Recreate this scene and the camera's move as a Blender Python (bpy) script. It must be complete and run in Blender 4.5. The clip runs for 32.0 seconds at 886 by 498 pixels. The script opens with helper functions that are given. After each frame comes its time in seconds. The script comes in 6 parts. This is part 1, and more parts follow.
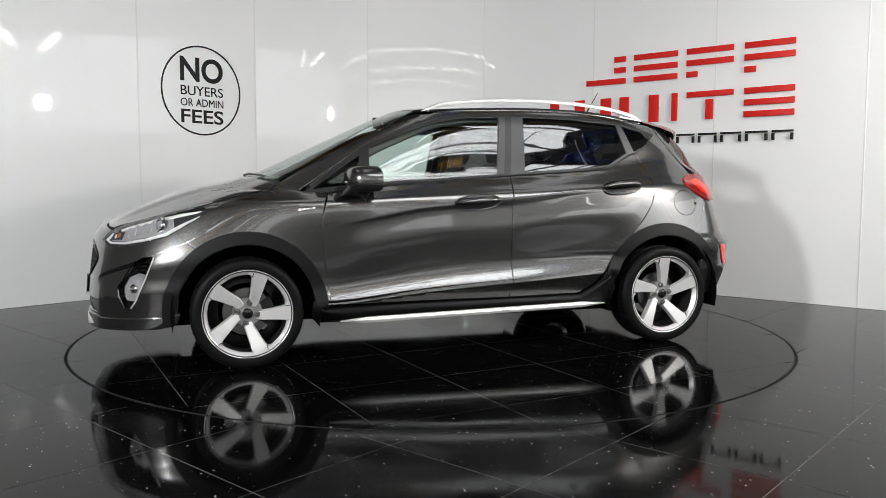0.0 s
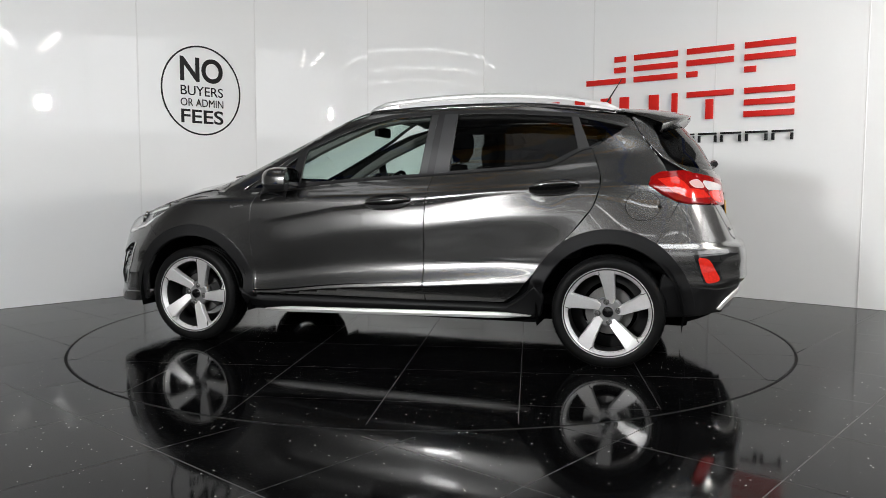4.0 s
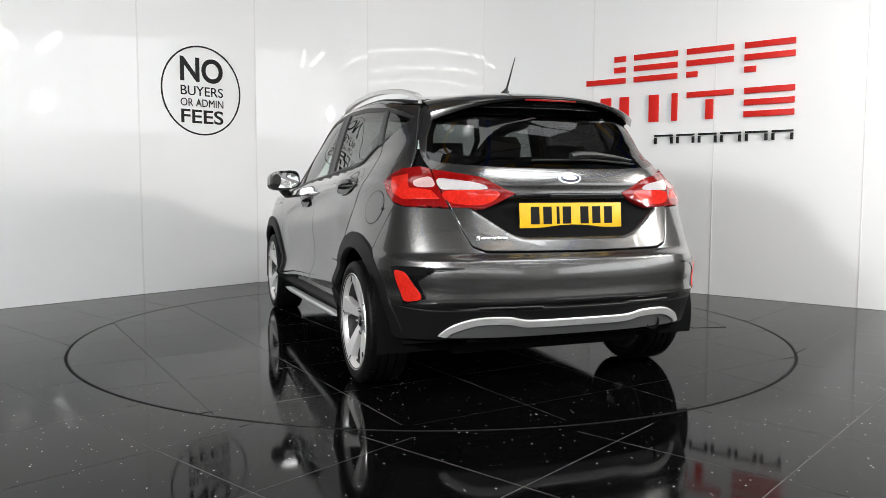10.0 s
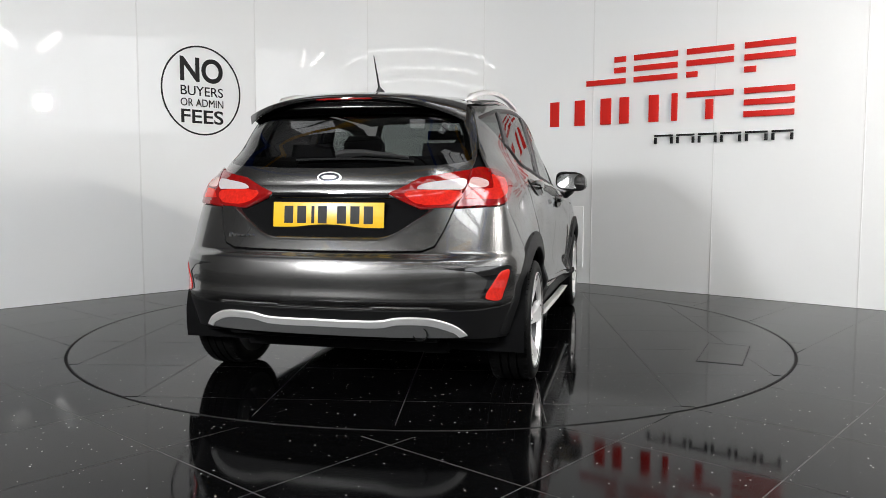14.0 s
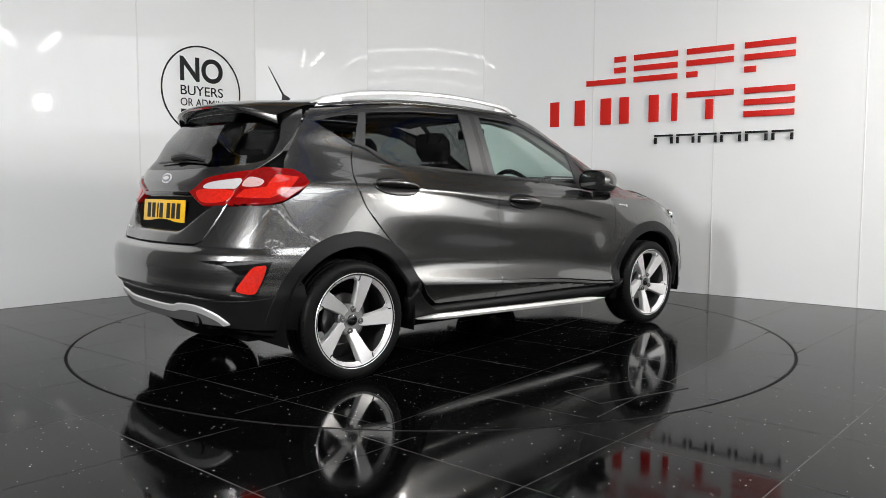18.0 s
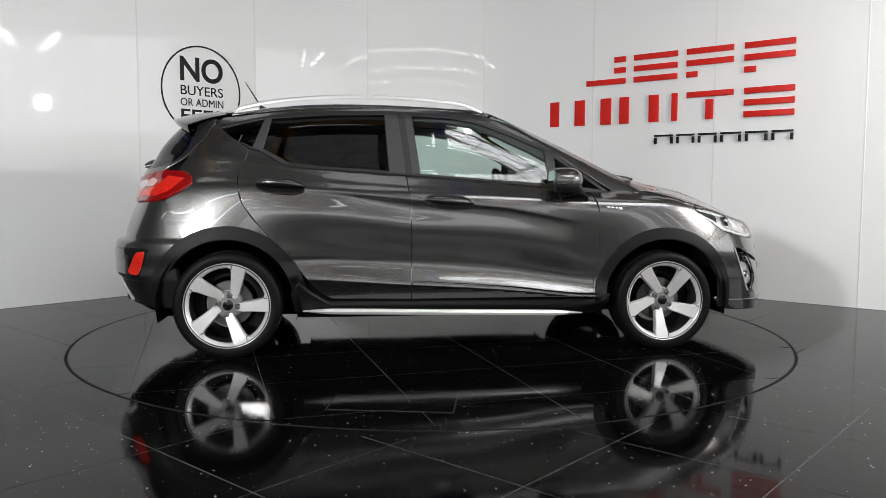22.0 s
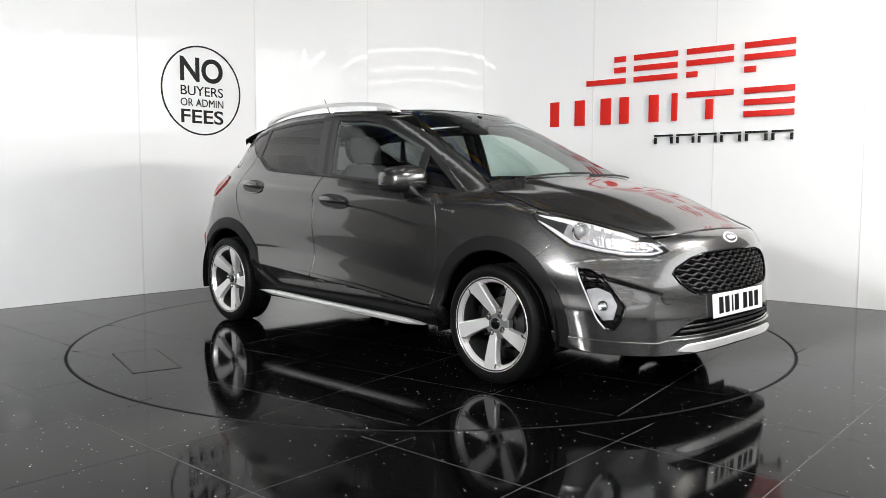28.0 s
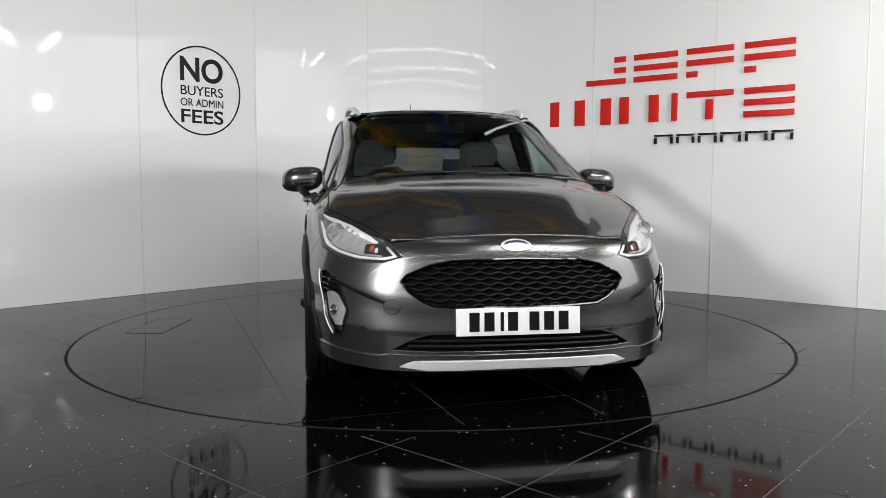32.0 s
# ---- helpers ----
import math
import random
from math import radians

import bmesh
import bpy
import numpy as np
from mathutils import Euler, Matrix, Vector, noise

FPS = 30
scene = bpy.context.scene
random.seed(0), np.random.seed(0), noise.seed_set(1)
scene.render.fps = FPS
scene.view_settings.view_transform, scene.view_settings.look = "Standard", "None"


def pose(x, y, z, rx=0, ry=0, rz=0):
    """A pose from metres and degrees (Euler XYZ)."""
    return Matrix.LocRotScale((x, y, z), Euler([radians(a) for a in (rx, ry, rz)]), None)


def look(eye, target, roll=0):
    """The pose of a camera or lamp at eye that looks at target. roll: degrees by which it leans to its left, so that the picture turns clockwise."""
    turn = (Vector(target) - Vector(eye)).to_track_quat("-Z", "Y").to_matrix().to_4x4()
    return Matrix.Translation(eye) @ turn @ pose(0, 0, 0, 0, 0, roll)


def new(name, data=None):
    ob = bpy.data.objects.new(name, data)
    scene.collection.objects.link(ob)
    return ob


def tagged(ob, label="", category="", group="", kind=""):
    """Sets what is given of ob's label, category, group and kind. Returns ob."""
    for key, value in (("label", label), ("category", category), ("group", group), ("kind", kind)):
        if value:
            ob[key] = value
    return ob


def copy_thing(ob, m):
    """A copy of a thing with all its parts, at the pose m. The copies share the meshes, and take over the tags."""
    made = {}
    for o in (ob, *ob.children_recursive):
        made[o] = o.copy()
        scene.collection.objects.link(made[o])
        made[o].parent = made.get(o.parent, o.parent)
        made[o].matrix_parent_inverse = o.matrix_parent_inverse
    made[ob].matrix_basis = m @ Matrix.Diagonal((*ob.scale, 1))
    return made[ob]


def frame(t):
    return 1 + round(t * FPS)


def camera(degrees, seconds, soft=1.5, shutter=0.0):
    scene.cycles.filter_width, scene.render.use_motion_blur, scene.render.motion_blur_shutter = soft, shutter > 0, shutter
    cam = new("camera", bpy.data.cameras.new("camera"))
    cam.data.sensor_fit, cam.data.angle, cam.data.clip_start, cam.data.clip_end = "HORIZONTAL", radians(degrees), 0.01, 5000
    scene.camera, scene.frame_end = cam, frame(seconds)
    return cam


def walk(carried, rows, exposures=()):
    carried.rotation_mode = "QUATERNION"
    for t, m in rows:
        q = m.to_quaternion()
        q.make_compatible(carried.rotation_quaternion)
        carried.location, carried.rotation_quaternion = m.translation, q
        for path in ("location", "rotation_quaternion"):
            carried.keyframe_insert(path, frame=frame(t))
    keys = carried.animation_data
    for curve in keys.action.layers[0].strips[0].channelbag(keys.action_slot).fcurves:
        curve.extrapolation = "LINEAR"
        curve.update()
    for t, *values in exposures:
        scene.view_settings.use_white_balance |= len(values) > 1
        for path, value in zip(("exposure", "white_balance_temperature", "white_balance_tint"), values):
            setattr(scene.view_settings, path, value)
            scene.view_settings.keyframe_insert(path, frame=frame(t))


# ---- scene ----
from mathutils.bvhtree import BVHTree
from mathutils.geometry import delaunay_2d_cdt

# ---------------------------------------------------------------- camera
EYE = (0.0, -5.215, 0.949)
VIEW = Matrix.Translation(EYE) @ Matrix.Rotation(radians(-0.709), 4, "Z") @ Matrix.Rotation(radians(90 - 4.556), 4, "X") @ Matrix.Rotation(radians(0.16), 4, "Z")
cam = camera(59.07, 32.0, soft=0.6)
walk(cam, [(0, VIEW), (32.0, VIEW)], exposures=[(0, 0.27), (3, 0.22), (7, 0.57), (10, 0.55), (14, 0.45), (17, 0.38), (20, 0.26), (24, 0.22), (28, 0.75), (30, 0.5), (32.0, 0.31)])

# ---------------------------------------------------------------- light of the hall
world = bpy.data.worlds.new("hall_air")
scene.world = world
world.use_nodes = True
world.node_tree.nodes["Background"].inputs[0].default_value = (0.9, 0.95, 1.0, 1)
world.node_tree.nodes["Background"].inputs[1].default_value = 0.015


def area(name, eye, target, sx, sy, power, color=(1, 1, 1)):
    la = bpy.data.lights.new(name, "AREA")
    la.shape, la.size, la.size_y, la.energy, la.color = "RECTANGLE", sx, sy, power, color
    ob = new(name, la)
    ob.matrix_world = look(eye, target)
    return ob


# two floodlights on stands beside the camera
area("flood_light_lamp", (-3.3, -5.8, 2.38), (0.4, 0.6, 0.9), 0.46, 0.46, 204, (0.985, 0.99, 1.0))
area("flood_light_lamp", (4.1, -1.86, 2.335), (-0.6, 0.8, 1.0), 0.18, 0.18, 86, (1.0, 0.965, 0.92))


# ---------------------------------------------------------------- materials
def material(name, color, rough=0.5, metal=0.0, spec=0.5, coat=0.0, coat_rough=0.03, noise_scale=0.0, amount=0.0, bump=0.0, bump_scale=0.0, emit=None, strength=0.0, rough_var=0.0):
    m = bpy.data.materials.new(name)
    m.use_nodes = True
    nt = m.node_tree
    b = nt.nodes["Principled BSDF"]
    b.inputs["Base Color"].default_value = (*color, 1)
    b.inputs["Roughness"].default_value = rough
    b.inputs["Metallic"].default_value = metal
    b.inputs["Specular IOR Level"].default_value = spec
    b.inputs["Coat Weight"].default_value = coat
    b.inputs["Coat Roughness"].default_value = coat_rough
    co = nt.nodes.new("ShaderNodeTexCoord")
    if noise_scale:
        n = nt.nodes.new("ShaderNodeTexNoise")
        n.inputs["Scale"].default_value, n.inputs["Detail"].default_value = noise_scale, 6
        nt.links.new(co.outputs["Object"], n.inputs["Vector"])
        if amount:
            mix = nt.nodes.new("ShaderNodeMix")
            mix.data_type = "RGBA"
            mix.inputs["A"].default_value = (*[c * (1 - amount) for c in color], 1)
            mix.inputs["B"].default_value = (*[min(1, c * (1 + amount)) for c in color], 1)
            nt.links.new(n.outputs["Fac"], mix.inputs["Factor"])
            nt.links.new(mix.outputs["Result"], b.inputs["Base Color"])
        if rough_var:
            mr = nt.nodes.new("ShaderNodeMapRange")
            mr.inputs["To Min"].default_value, mr.inputs["To Max"].default_value = max(0, rough - rough_var), rough + rough_var
            nt.links.new(n.outputs["Fac"], mr.inputs["Value"])
            nt.links.new(mr.outputs["Result"], b.inputs["Roughness"])
    if bump:
        n2 = nt.nodes.new("ShaderNodeTexNoise")
        n2.inputs["Scale"].default_value, n2.inputs["Detail"].default_value = bump_scale, 3
        nt.links.new(co.outputs["Object"], n2.inputs["Vector"])
        bp = nt.nodes.new("ShaderNodeBump")
        bp.inputs["Strength"].default_value, bp.inputs["Distance"].default_value = 1.0, bump
        nt.links.new(n2.outputs["Fac"], bp.inputs["Height"])
        nt.links.new(bp.outputs["Normal"], b.inputs["Normal"])
    if emit:
        b.inputs["Emission Color"].default_value = (*emit, 1)
        b.inputs["Emission Strength"].default_value = strength
    return m


def glass_material(name, color, gloss=0.07, rough=0.0):
    """Thin tinted pane: clear see-through with a gloss on top."""
    m = bpy.data.materials.new(name)
    m.use_nodes = True
    nt = m.node_tree
    nt.nodes.remove(nt.nodes["Principled BSDF"])
    tr = nt.nodes.new("ShaderNodeBsdfTransparent")
    tr.inputs["Color"].default_value = (*color, 1)
    gl = nt.nodes.new("ShaderNodeBsdfGlossy")
    gl.inputs["Roughness"].default_value = rough
    lw = nt.nodes.new("ShaderNodeLayerWeight")
    lw.inputs["Blend"].default_value = 0.5
    pw = nt.nodes.new("ShaderNodeMath")
    pw.operation, pw.inputs[1].default_value = "POWER", 4.5
    nt.links.new(lw.outputs["Facing"], pw.inputs[0])
    fr = nt.nodes.new("ShaderNodeMath")
    fr.operation, fr.inputs[1].default_value, fr.inputs[2].default_value = "MULTIPLY_ADD", 0.9, gloss
    nt.links.new(pw.outputs[0], fr.inputs[0])
    mx = nt.nodes.new("ShaderNodeMixShader")
    nt.links.new(fr.outputs[0], mx.inputs[0])
    nt.links.new(tr.outputs[0], mx.inputs[1])
    nt.links.new(gl.outputs[0], mx.inputs[2])
    nt.links.new(mx.outputs[0], nt.nodes["Material Output"].inputs["Surface"])
    return m


def tile_material():
    """Polished black tile with bright quartz chips and faint dust."""
    m = material("polished_black_tile", (0.012, 0.012, 0.013), rough=0.08, spec=0.09)
    nt = m.node_tree
    b = nt.nodes["Principled BSDF"]
    co = nt.nodes.new("ShaderNodeTexCoord")
    vor = nt.nodes.new("ShaderNodeTexVoronoi")
    vor.voronoi_dimensions = "2D"
    vor.inputs["Scale"].default_value = 30
    nt.links.new(co.outputs["Object"], vor.inputs["Vector"])
    # chips: small dots in some of the cells
    lt = nt.nodes.new("ShaderNodeMath")
    lt.operation = "LESS_THAN"
    nt.links.new(vor.outputs["Distance"], lt.inputs[0])
    sep = nt.nodes.new("ShaderNodeSeparateColor")
    nt.links.new(vor.outputs["Color"], sep.inputs[0])
    size = nt.nodes.new("ShaderNodeMapRange")
    size.inputs["From Min"].default_value, size.inputs["From Max"].default_value = 0.85, 1.0
    size.inputs["To Min"].default_value, size.inputs["To Max"].default_value = 0.0, 0.105
    nt.links.new(sep.outputs[0], size.inputs["Value"])
    nt.links.new(size.outputs[0], lt.inputs[1])
    mix = nt.nodes.new("ShaderNodeMix")
    mix.data_type = "RGBA"
    n = nt.nodes.new("ShaderNodeTexNoise")
    n.inputs["Scale"].default_value, n.inputs["Detail"].default_value = 3.0, 8
    nt.links.new(co.outputs["Object"], n.inputs["Vector"])
    ramp = nt.nodes.new("ShaderNodeMix")
    ramp.data_type = "RGBA"
    ramp.inputs["A"].default_value, ramp.inputs["B"].default_value = (0.001, 0.001, 0.0011, 1), (0.0025, 0.0025, 0.0027, 1)
    nt.links.new(n.outputs["Fac"], ramp.inputs["Factor"])
    nt.links.new(ramp.outputs["Result"], mix.inputs["A"])
    mix.inputs["B"].default_value = (0.75, 0.75, 0.72, 1)
    nt.links.new(lt.outputs[0], mix.inputs["Factor"])
    nt.links.new(mix.outputs["Result"], b.inputs["Base Color"])
    mr = nt.nodes.new("ShaderNodeMapRange")
    mr.inputs["From Min"].default_value, mr.inputs["From Max"].default_value = 0.3, 0.7
    mr.inputs["To Min"].default_value, mr.inputs["To Max"].default_value = 0.04, 0.095
    nt.links.new(n.outputs["Fac"], mr.inputs["Value"])
    nt.links.new(mr.outputs["Result"], b.inputs["Roughness"])
    return m


def paint_material():
    """Dark grey metallic car paint: fine flake under a clear coat."""
    m = material("grey_metallic_paint", (0.12, 0.118, 0.116), rough=0.26, metal=0.9, coat=1.0, coat_rough=0.026)
    nt = m.node_tree
    b = nt.nodes["Principled BSDF"]
    co = nt.nodes.new("ShaderNodeTexCoord")
    vor = nt.nodes.new("ShaderNodeTexVoronoi")
    vor.inputs["Scale"].default_value = 900
    nt.links.new(co.outputs["Object"], vor.inputs["Vector"])
    sep = nt.nodes.new("ShaderNodeSeparateColor")
    nt.links.new(vor.outputs["Color"], sep.inputs[0])
    mix = nt.nodes.new("ShaderNodeMix")
    mix.data_type = "RGBA"
    mix.inputs["A"].default_value, mix.inputs["B"].default_value = (0.098, 0.097, 0.095, 1), (0.126, 0.124, 0.1215, 1)
    nt.links.new(sep.outputs[0], mix.inputs["Factor"])
    nt.links.new(mix.outputs["Result"], b.inputs["Base Color"])
    return m


TILE = tile_material()
PAINT = paint_material()
GROUT = material("dark_grout", (0.19, 0.185, 0.18), 0.8, noise_scale=40, amount=0.3)
WALLWHITE = material("white_laminate", (0.82, 0.825, 0.82), 0.02, spec=0.4, noise_scale=1.3, amount=0.02, bump=0.0007, bump_scale=2.2, rough_var=0.012)
JOINT = material("white_joint_strip", (0.72, 0.72, 0.71), 0.3)
BLACKPLASTIC = material("black_plastic", (0.011, 0.011, 0.0115), 0.42, noise_scale=300, amount=0.3, bump=0.0002, bump_scale=600)
CLADDING = material("dark_grey_cladding", (0.007, 0.007, 0.0073), 0.5, spec=0.2, noise_scale=400, amount=0.2, bump=0.0003, bump_scale=900)
GLOSSBLACK = material("gloss_black", (0.003, 0.003, 0.0035), 0.06, coat=0.5)
INNERBLACK = material("interior_black", (0.003, 0.003, 0.0033), 0.85, spec=0.1, noise_scale=60, amount=0.3)
SILVER = material("satin_silver_trim", (0.72, 0.715, 0.705), 0.36, metal=0.5, noise_scale=200, amount=0.06)
CHROME = material("chrome", (0.86, 0.86, 0.86), 0.05, metal=1.0)
RUBBER = material("tyre_rubber", (0.0045, 0.0045, 0.0045), 0.5, spec=0.12, noise_scale=120, amount=0.3, bump=0.0004, bump_scale=250)
ALLOY = material("machined_alloy", (0.84, 0.83, 0.82), 0.3, metal=0.6, noise_scale=90, amount=0.06)
ALLOYGREY = material("grey_alloy_inner", (0.035, 0.035, 0.035), 0.35, metal=0.5, noise_scale=60, amount=0.1)
STEEL = material("brake_steel", (0.25, 0.245, 0.24), 0.35, metal=1.0, noise_scale=150, amount=0.2)
HUBGREY = material("hub_silver", (0.30, 0.30, 0.298), 0.35, metal=0.7, noise_scale=60, amount=0.1)
NUTSTEEL = material("nut_steel", (0.34, 0.335, 0.33), 0.22, metal=0.9)
CLEARGLASS = glass_material("clear_glass", (0.76, 0.87, 0.83), rough=0.01)
DARKGLASS = glass_material("privacy_glass", (0.16, 0.16, 0.16), rough=0.01)
LENS = glass_material("clear_lens", (0.93, 0.93, 0.93))
REDLENS = material("red_lens", (0.21, 0.003, 0.003), 0.08, coat=0.6, noise_scale=70, amount=0.45)
REDBRIGHT = material("bright_red_lens", (0.58, 0.018, 0.01), 0.08, coat=0.6, noise_scale=80, amount=0.45)
WHITELENS = material("frosted_white_lens", (0.52, 0.49, 0.485), 0.1, coat=0.6, noise_scale=140, amount=0.15)
AMBER = material("amber_lens", (0.36, 0.085, 0.025), 0.12, coat=0.5, noise_scale=90, amount=0.5)
PINKLENS = material("pale_pink_lens", (0.56, 0.36, 0.34), 0.1, coat=0.6, noise_scale=140, amount=0.2)
YELLOWPLATE = material("yellow_plate", (0.80, 0.47, 0.015), 0.3, noise_scale=60, amount=0.05)
WHITEPLATE = material("white_plate", (0.80, 0.80, 0.79), 0.3, noise_scale=60, amount=0.03)
PLATEBLACK = material("plate_black", (0.006, 0.006, 0.006), 0.4, spec=0.15)
SIGNRED = material("sign_red", (0.60, 0.016, 0.010), 0.4, spec=0.2, noise_scale=20, amount=0.05)
SIGNBLACK = material("sign_black", (0.006, 0.006, 0.0065), 0.3, spec=0.2)
BADGEBLUE = material("badge_blue", (0.20, 0.21, 0.25), 0.15, metal=0.7, coat=1.0)
SEATCLOTH = material("dark_seat_cloth", (0.02, 0.02, 0.022), 0.9, noise_scale=250, amount=0.4)
HEADLINER = material("grey_headliner", (0.42, 0.41, 0.39), 0.9, noise_scale=100, amount=0.08)
PILLARTRIM = material("grey_pillar_trim", (0.14, 0.138, 0.132), 0.8, noise_scale=100, amount=0.1)
MIRRORGLASS = material("mirror_glass", (0.9, 0.9, 0.9), 0.0, metal=1.0)
ROOFDECK = material("roof_sheet", (0.22, 0.225, 0.23), 0.6, noise_scale=2, amount=0.1)
HALLWALL = material("hall_wall_paint", (0.40, 0.395, 0.385), 0.6, noise_scale=1.5, amount=0.15)
YELLOWBEAM = material("yellow_beam_paint", (0.62, 0.33, 0.03), 0.45, noise_scale=5, amount=0.15)
BLUEBEAM = material("blue_beam_paint", (0.02, 0.07, 0.32), 0.45, noise_scale=5, amount=0.15)
TUBE = material("lit_tube", (0.9, 0.9, 0.9), 0.4, emit=(1.0, 0.985, 0.96), strength=26.0)
SKYLIGHT = material("lit_rooflight", (0.8, 0.8, 0.8), 0.5, emit=(0.96, 0.985, 1.0), strength=8.5)
FITTING = material("white_enamel", (0.75, 0.75, 0.74), 0.35)


# ---------------------------------------------------------------- mesh helpers
def finish(bm, name, mat, smooth=True, angle=40):
    bmesh.ops.recalc_face_normals(bm, faces=bm.faces)
    me = bpy.data.meshes.new(name)
    bm.to_mesh(me)
    bm.free()
    me.materials.append(mat)
    if smooth:
        me.polygons.foreach_set("use_smooth", [True] * len(me.polygons))
        me.set_sharp_from_angle(angle=radians(angle))
    return me


def thing(name, label, category, group="", kind="", m=None):
    ob = new(name)
    ob.empty_display_size = 0.1
    if m is not None:
        ob.matrix_world = m
    return tagged(ob, label, category, group, kind)


def part(name, bm, mat, parent, label="", smooth=True, angle=40):
    me = bm if isinstance(bm, bpy.types.Mesh) else finish(bm, name, mat, smooth, angle)
    ob = new(name, me)
    ob.parent = parent
    return tagged(ob, label)


def solid(name, bm, mat, label="", category="", group="", kind="", smooth=True):
    return tagged(new(name, finish(bm, name, mat, smooth)), label, category, group, kind)


def box(bm, cx, cy, cz, sx, sy, sz, m=None, bevel=0.0):
    r = bmesh.ops.create_cube(bm, size=1.0, matrix=(m or Matrix()) @ Matrix.Translation((cx, cy, cz)) @ Matrix.Diagonal((sx, sy, sz, 1)))
    if bevel:
        ed = list({e for v in r["verts"] for e in v.link_edges})
        bmesh.ops.bevel(bm, geom=ed, offset=bevel, segments=2, affect="EDGES", profile=0.6)
    return bm


def prism(bm, pts, z0, z1, m=None):
    """A flat outline pts (a, b) drawn out from z0 to z1, in the space of m."""
    m = m or Matrix()
    lo = [bm.verts.new(m @ Vector((a, b, z0))) for a, b in pts]
    hi = [bm.verts.new(m @ Vector((a, b, z1))) for a, b in pts]
    bm.faces.new(lo[::-1])
    bm.faces.new(hi)
    for i in range(len(pts)):
        j = (i + 1) % len(pts)
        bm.faces.new((lo[i], lo[j], hi[j], hi[i]))
    return bm


def tube(bm, path, radius, n=8, closed=False):
    """A round bar along a path of points; radius may be a list."""
    pts = [Vector(p) for p in path]
    rings = []
    for i, p in enumerate(pts):
        a = pts[i - 1] if i or closed else p
        b = pts[(i + 1) % len(pts)] if i + 1 < len(pts) or closed else p
        t = (b - a).normalized()
        u = t.cross(Vector((0, 0, 1)))
        u = u.normalized() if u.length > 1e-3 else t.cross(Vector((1, 0, 0))).normalized()
        w = t.cross(u)
        r = radius[i] if isinstance(radius, (list, tuple)) else radius
        rings.append([bm.verts.new(p + r * (math.cos(k * math.tau / n) * u + math.sin(k * math.tau / n) * w)) for k in range(n)])
    m = len(rings)
    for i in range(m if closed else m - 1):
        for k in range(n):
            bm.faces.new((rings[i][k], rings[i][(k + 1) % n], rings[(i + 1) % m][(k + 1) % n], rings[(i + 1) % m][k]))
    if not closed:
        bm.faces.new(rings[0][::-1])
        bm.faces.new(rings[-1])
    return bm


def lathe(bm, profile, n=48, m=None, cap=False):
    """Turn a profile of (radius, along) about the y axis."""
    m = m or Matrix()
    rings = [[bm.verts.new(m @ Vector((r * math.cos(k * math.tau / n), h, r * math.sin(k * math.tau / n)))) for k in range(n)] for r, h in profile]
    for a, b in zip(rings, rings[1:]):
        for k in range(n):
            bm.faces.new((a[k], a[(k + 1) % n], b[(k + 1) % n], b[k]))
    if cap:
        bm.faces.new(rings[0])
        bm.faces.new(rings[-1][::-1])
    return bm


def smooth_line(pts, n=8, closed=False):
    """Points along a Catmull-Rom curve through pts of any dimension."""
    p = np.array(pts, float)
    m = len(p)
    out = []
    for i in range(m if closed else m - 1):
        if closed:
            a, b, c, d = p[i - 1], p[i], p[(i + 1) % m], p[(i + 2) % m]
        else:
            b, c = p[i], p[i + 1]
            a = p[i - 1] if i else 2 * b - c
            d = p[i + 2] if i + 2 < m else 2 * c - b
        for k in range(n):
            t = k / n
            out.append(0.5 * (2 * b + (c - a) * t + (2 * a - 5 * b + 4 * c - d) * t * t + (3 * b - a - 3 * c + d) * t ** 3))
    if not closed:
        out.append(p[-1])
    return np.array(out)


# ---------------------------------------------------------------- floor
FLOOR_TURN = 48.0
R_DISC = 2.2335
TILE_SIZE = 0.60


def clip_disc(poly, r, inside, steps=3):
    """Keep the part of a small polygon inside (or outside) the circle r about the origin."""
    dense = []
    for i in range(len(poly)):
        p, q = poly[i], poly[(i + 1) % len(poly)]
        for k in range(24):
            dense.append((p[0] + (q[0] - p[0]) * k / 24, p[1] + (q[1] - p[1]) * k / 24))
    ins = [(math.hypot(*p) <= r) == inside for p in dense]
    if all(ins):
        return poly
    if not any(ins):
        return None
    n = len(dense)
    start = next(i for i in range(n) if ins[i] and not ins[i - 1])
    run = [dense[(start + k) % n] for k in range(n) if ins[(start + k) % n]]
    a, b = run[-1], run[0]
    t0, t1 = math.atan2(a[1], a[0]), math.atan2(b[1], b[0])
    d = (t1 - t0 + math.pi) % math.tau - math.pi
    arc = [(r * math.cos(t0 + d * k / 12), r * math.sin(t0 + d * k / 12)) for k in range(13)]
    return run + arc


def lay_tile(poly, parent, top, depth=0.012, inset=0.0012):
    bm = bmesh.new()
    vs = [bm.verts.new((x, y, top)) for x, y in poly]
    try:
        f = bm.faces.new(vs)
    except ValueError:
        bm.free()
        return
    if f.calc_area() < 0.002:
        bm.free()
        return
    bmesh.ops.remove_doubles(bm, verts=bm.verts, dist=0.002)
    f = bm.faces[:][0] if len(bm.faces) else None
    if f is None:
        bm.free()
        return
    r = bmesh.ops.inset_region(bm, faces=[f], thickness=inset, depth=0.0)
    for v in {v for q in r["faces"] for v in q.verts} - set(f.verts):
        v.co.z -= 0.0012
    part("tile", bm, TILE, parent, smooth=False)

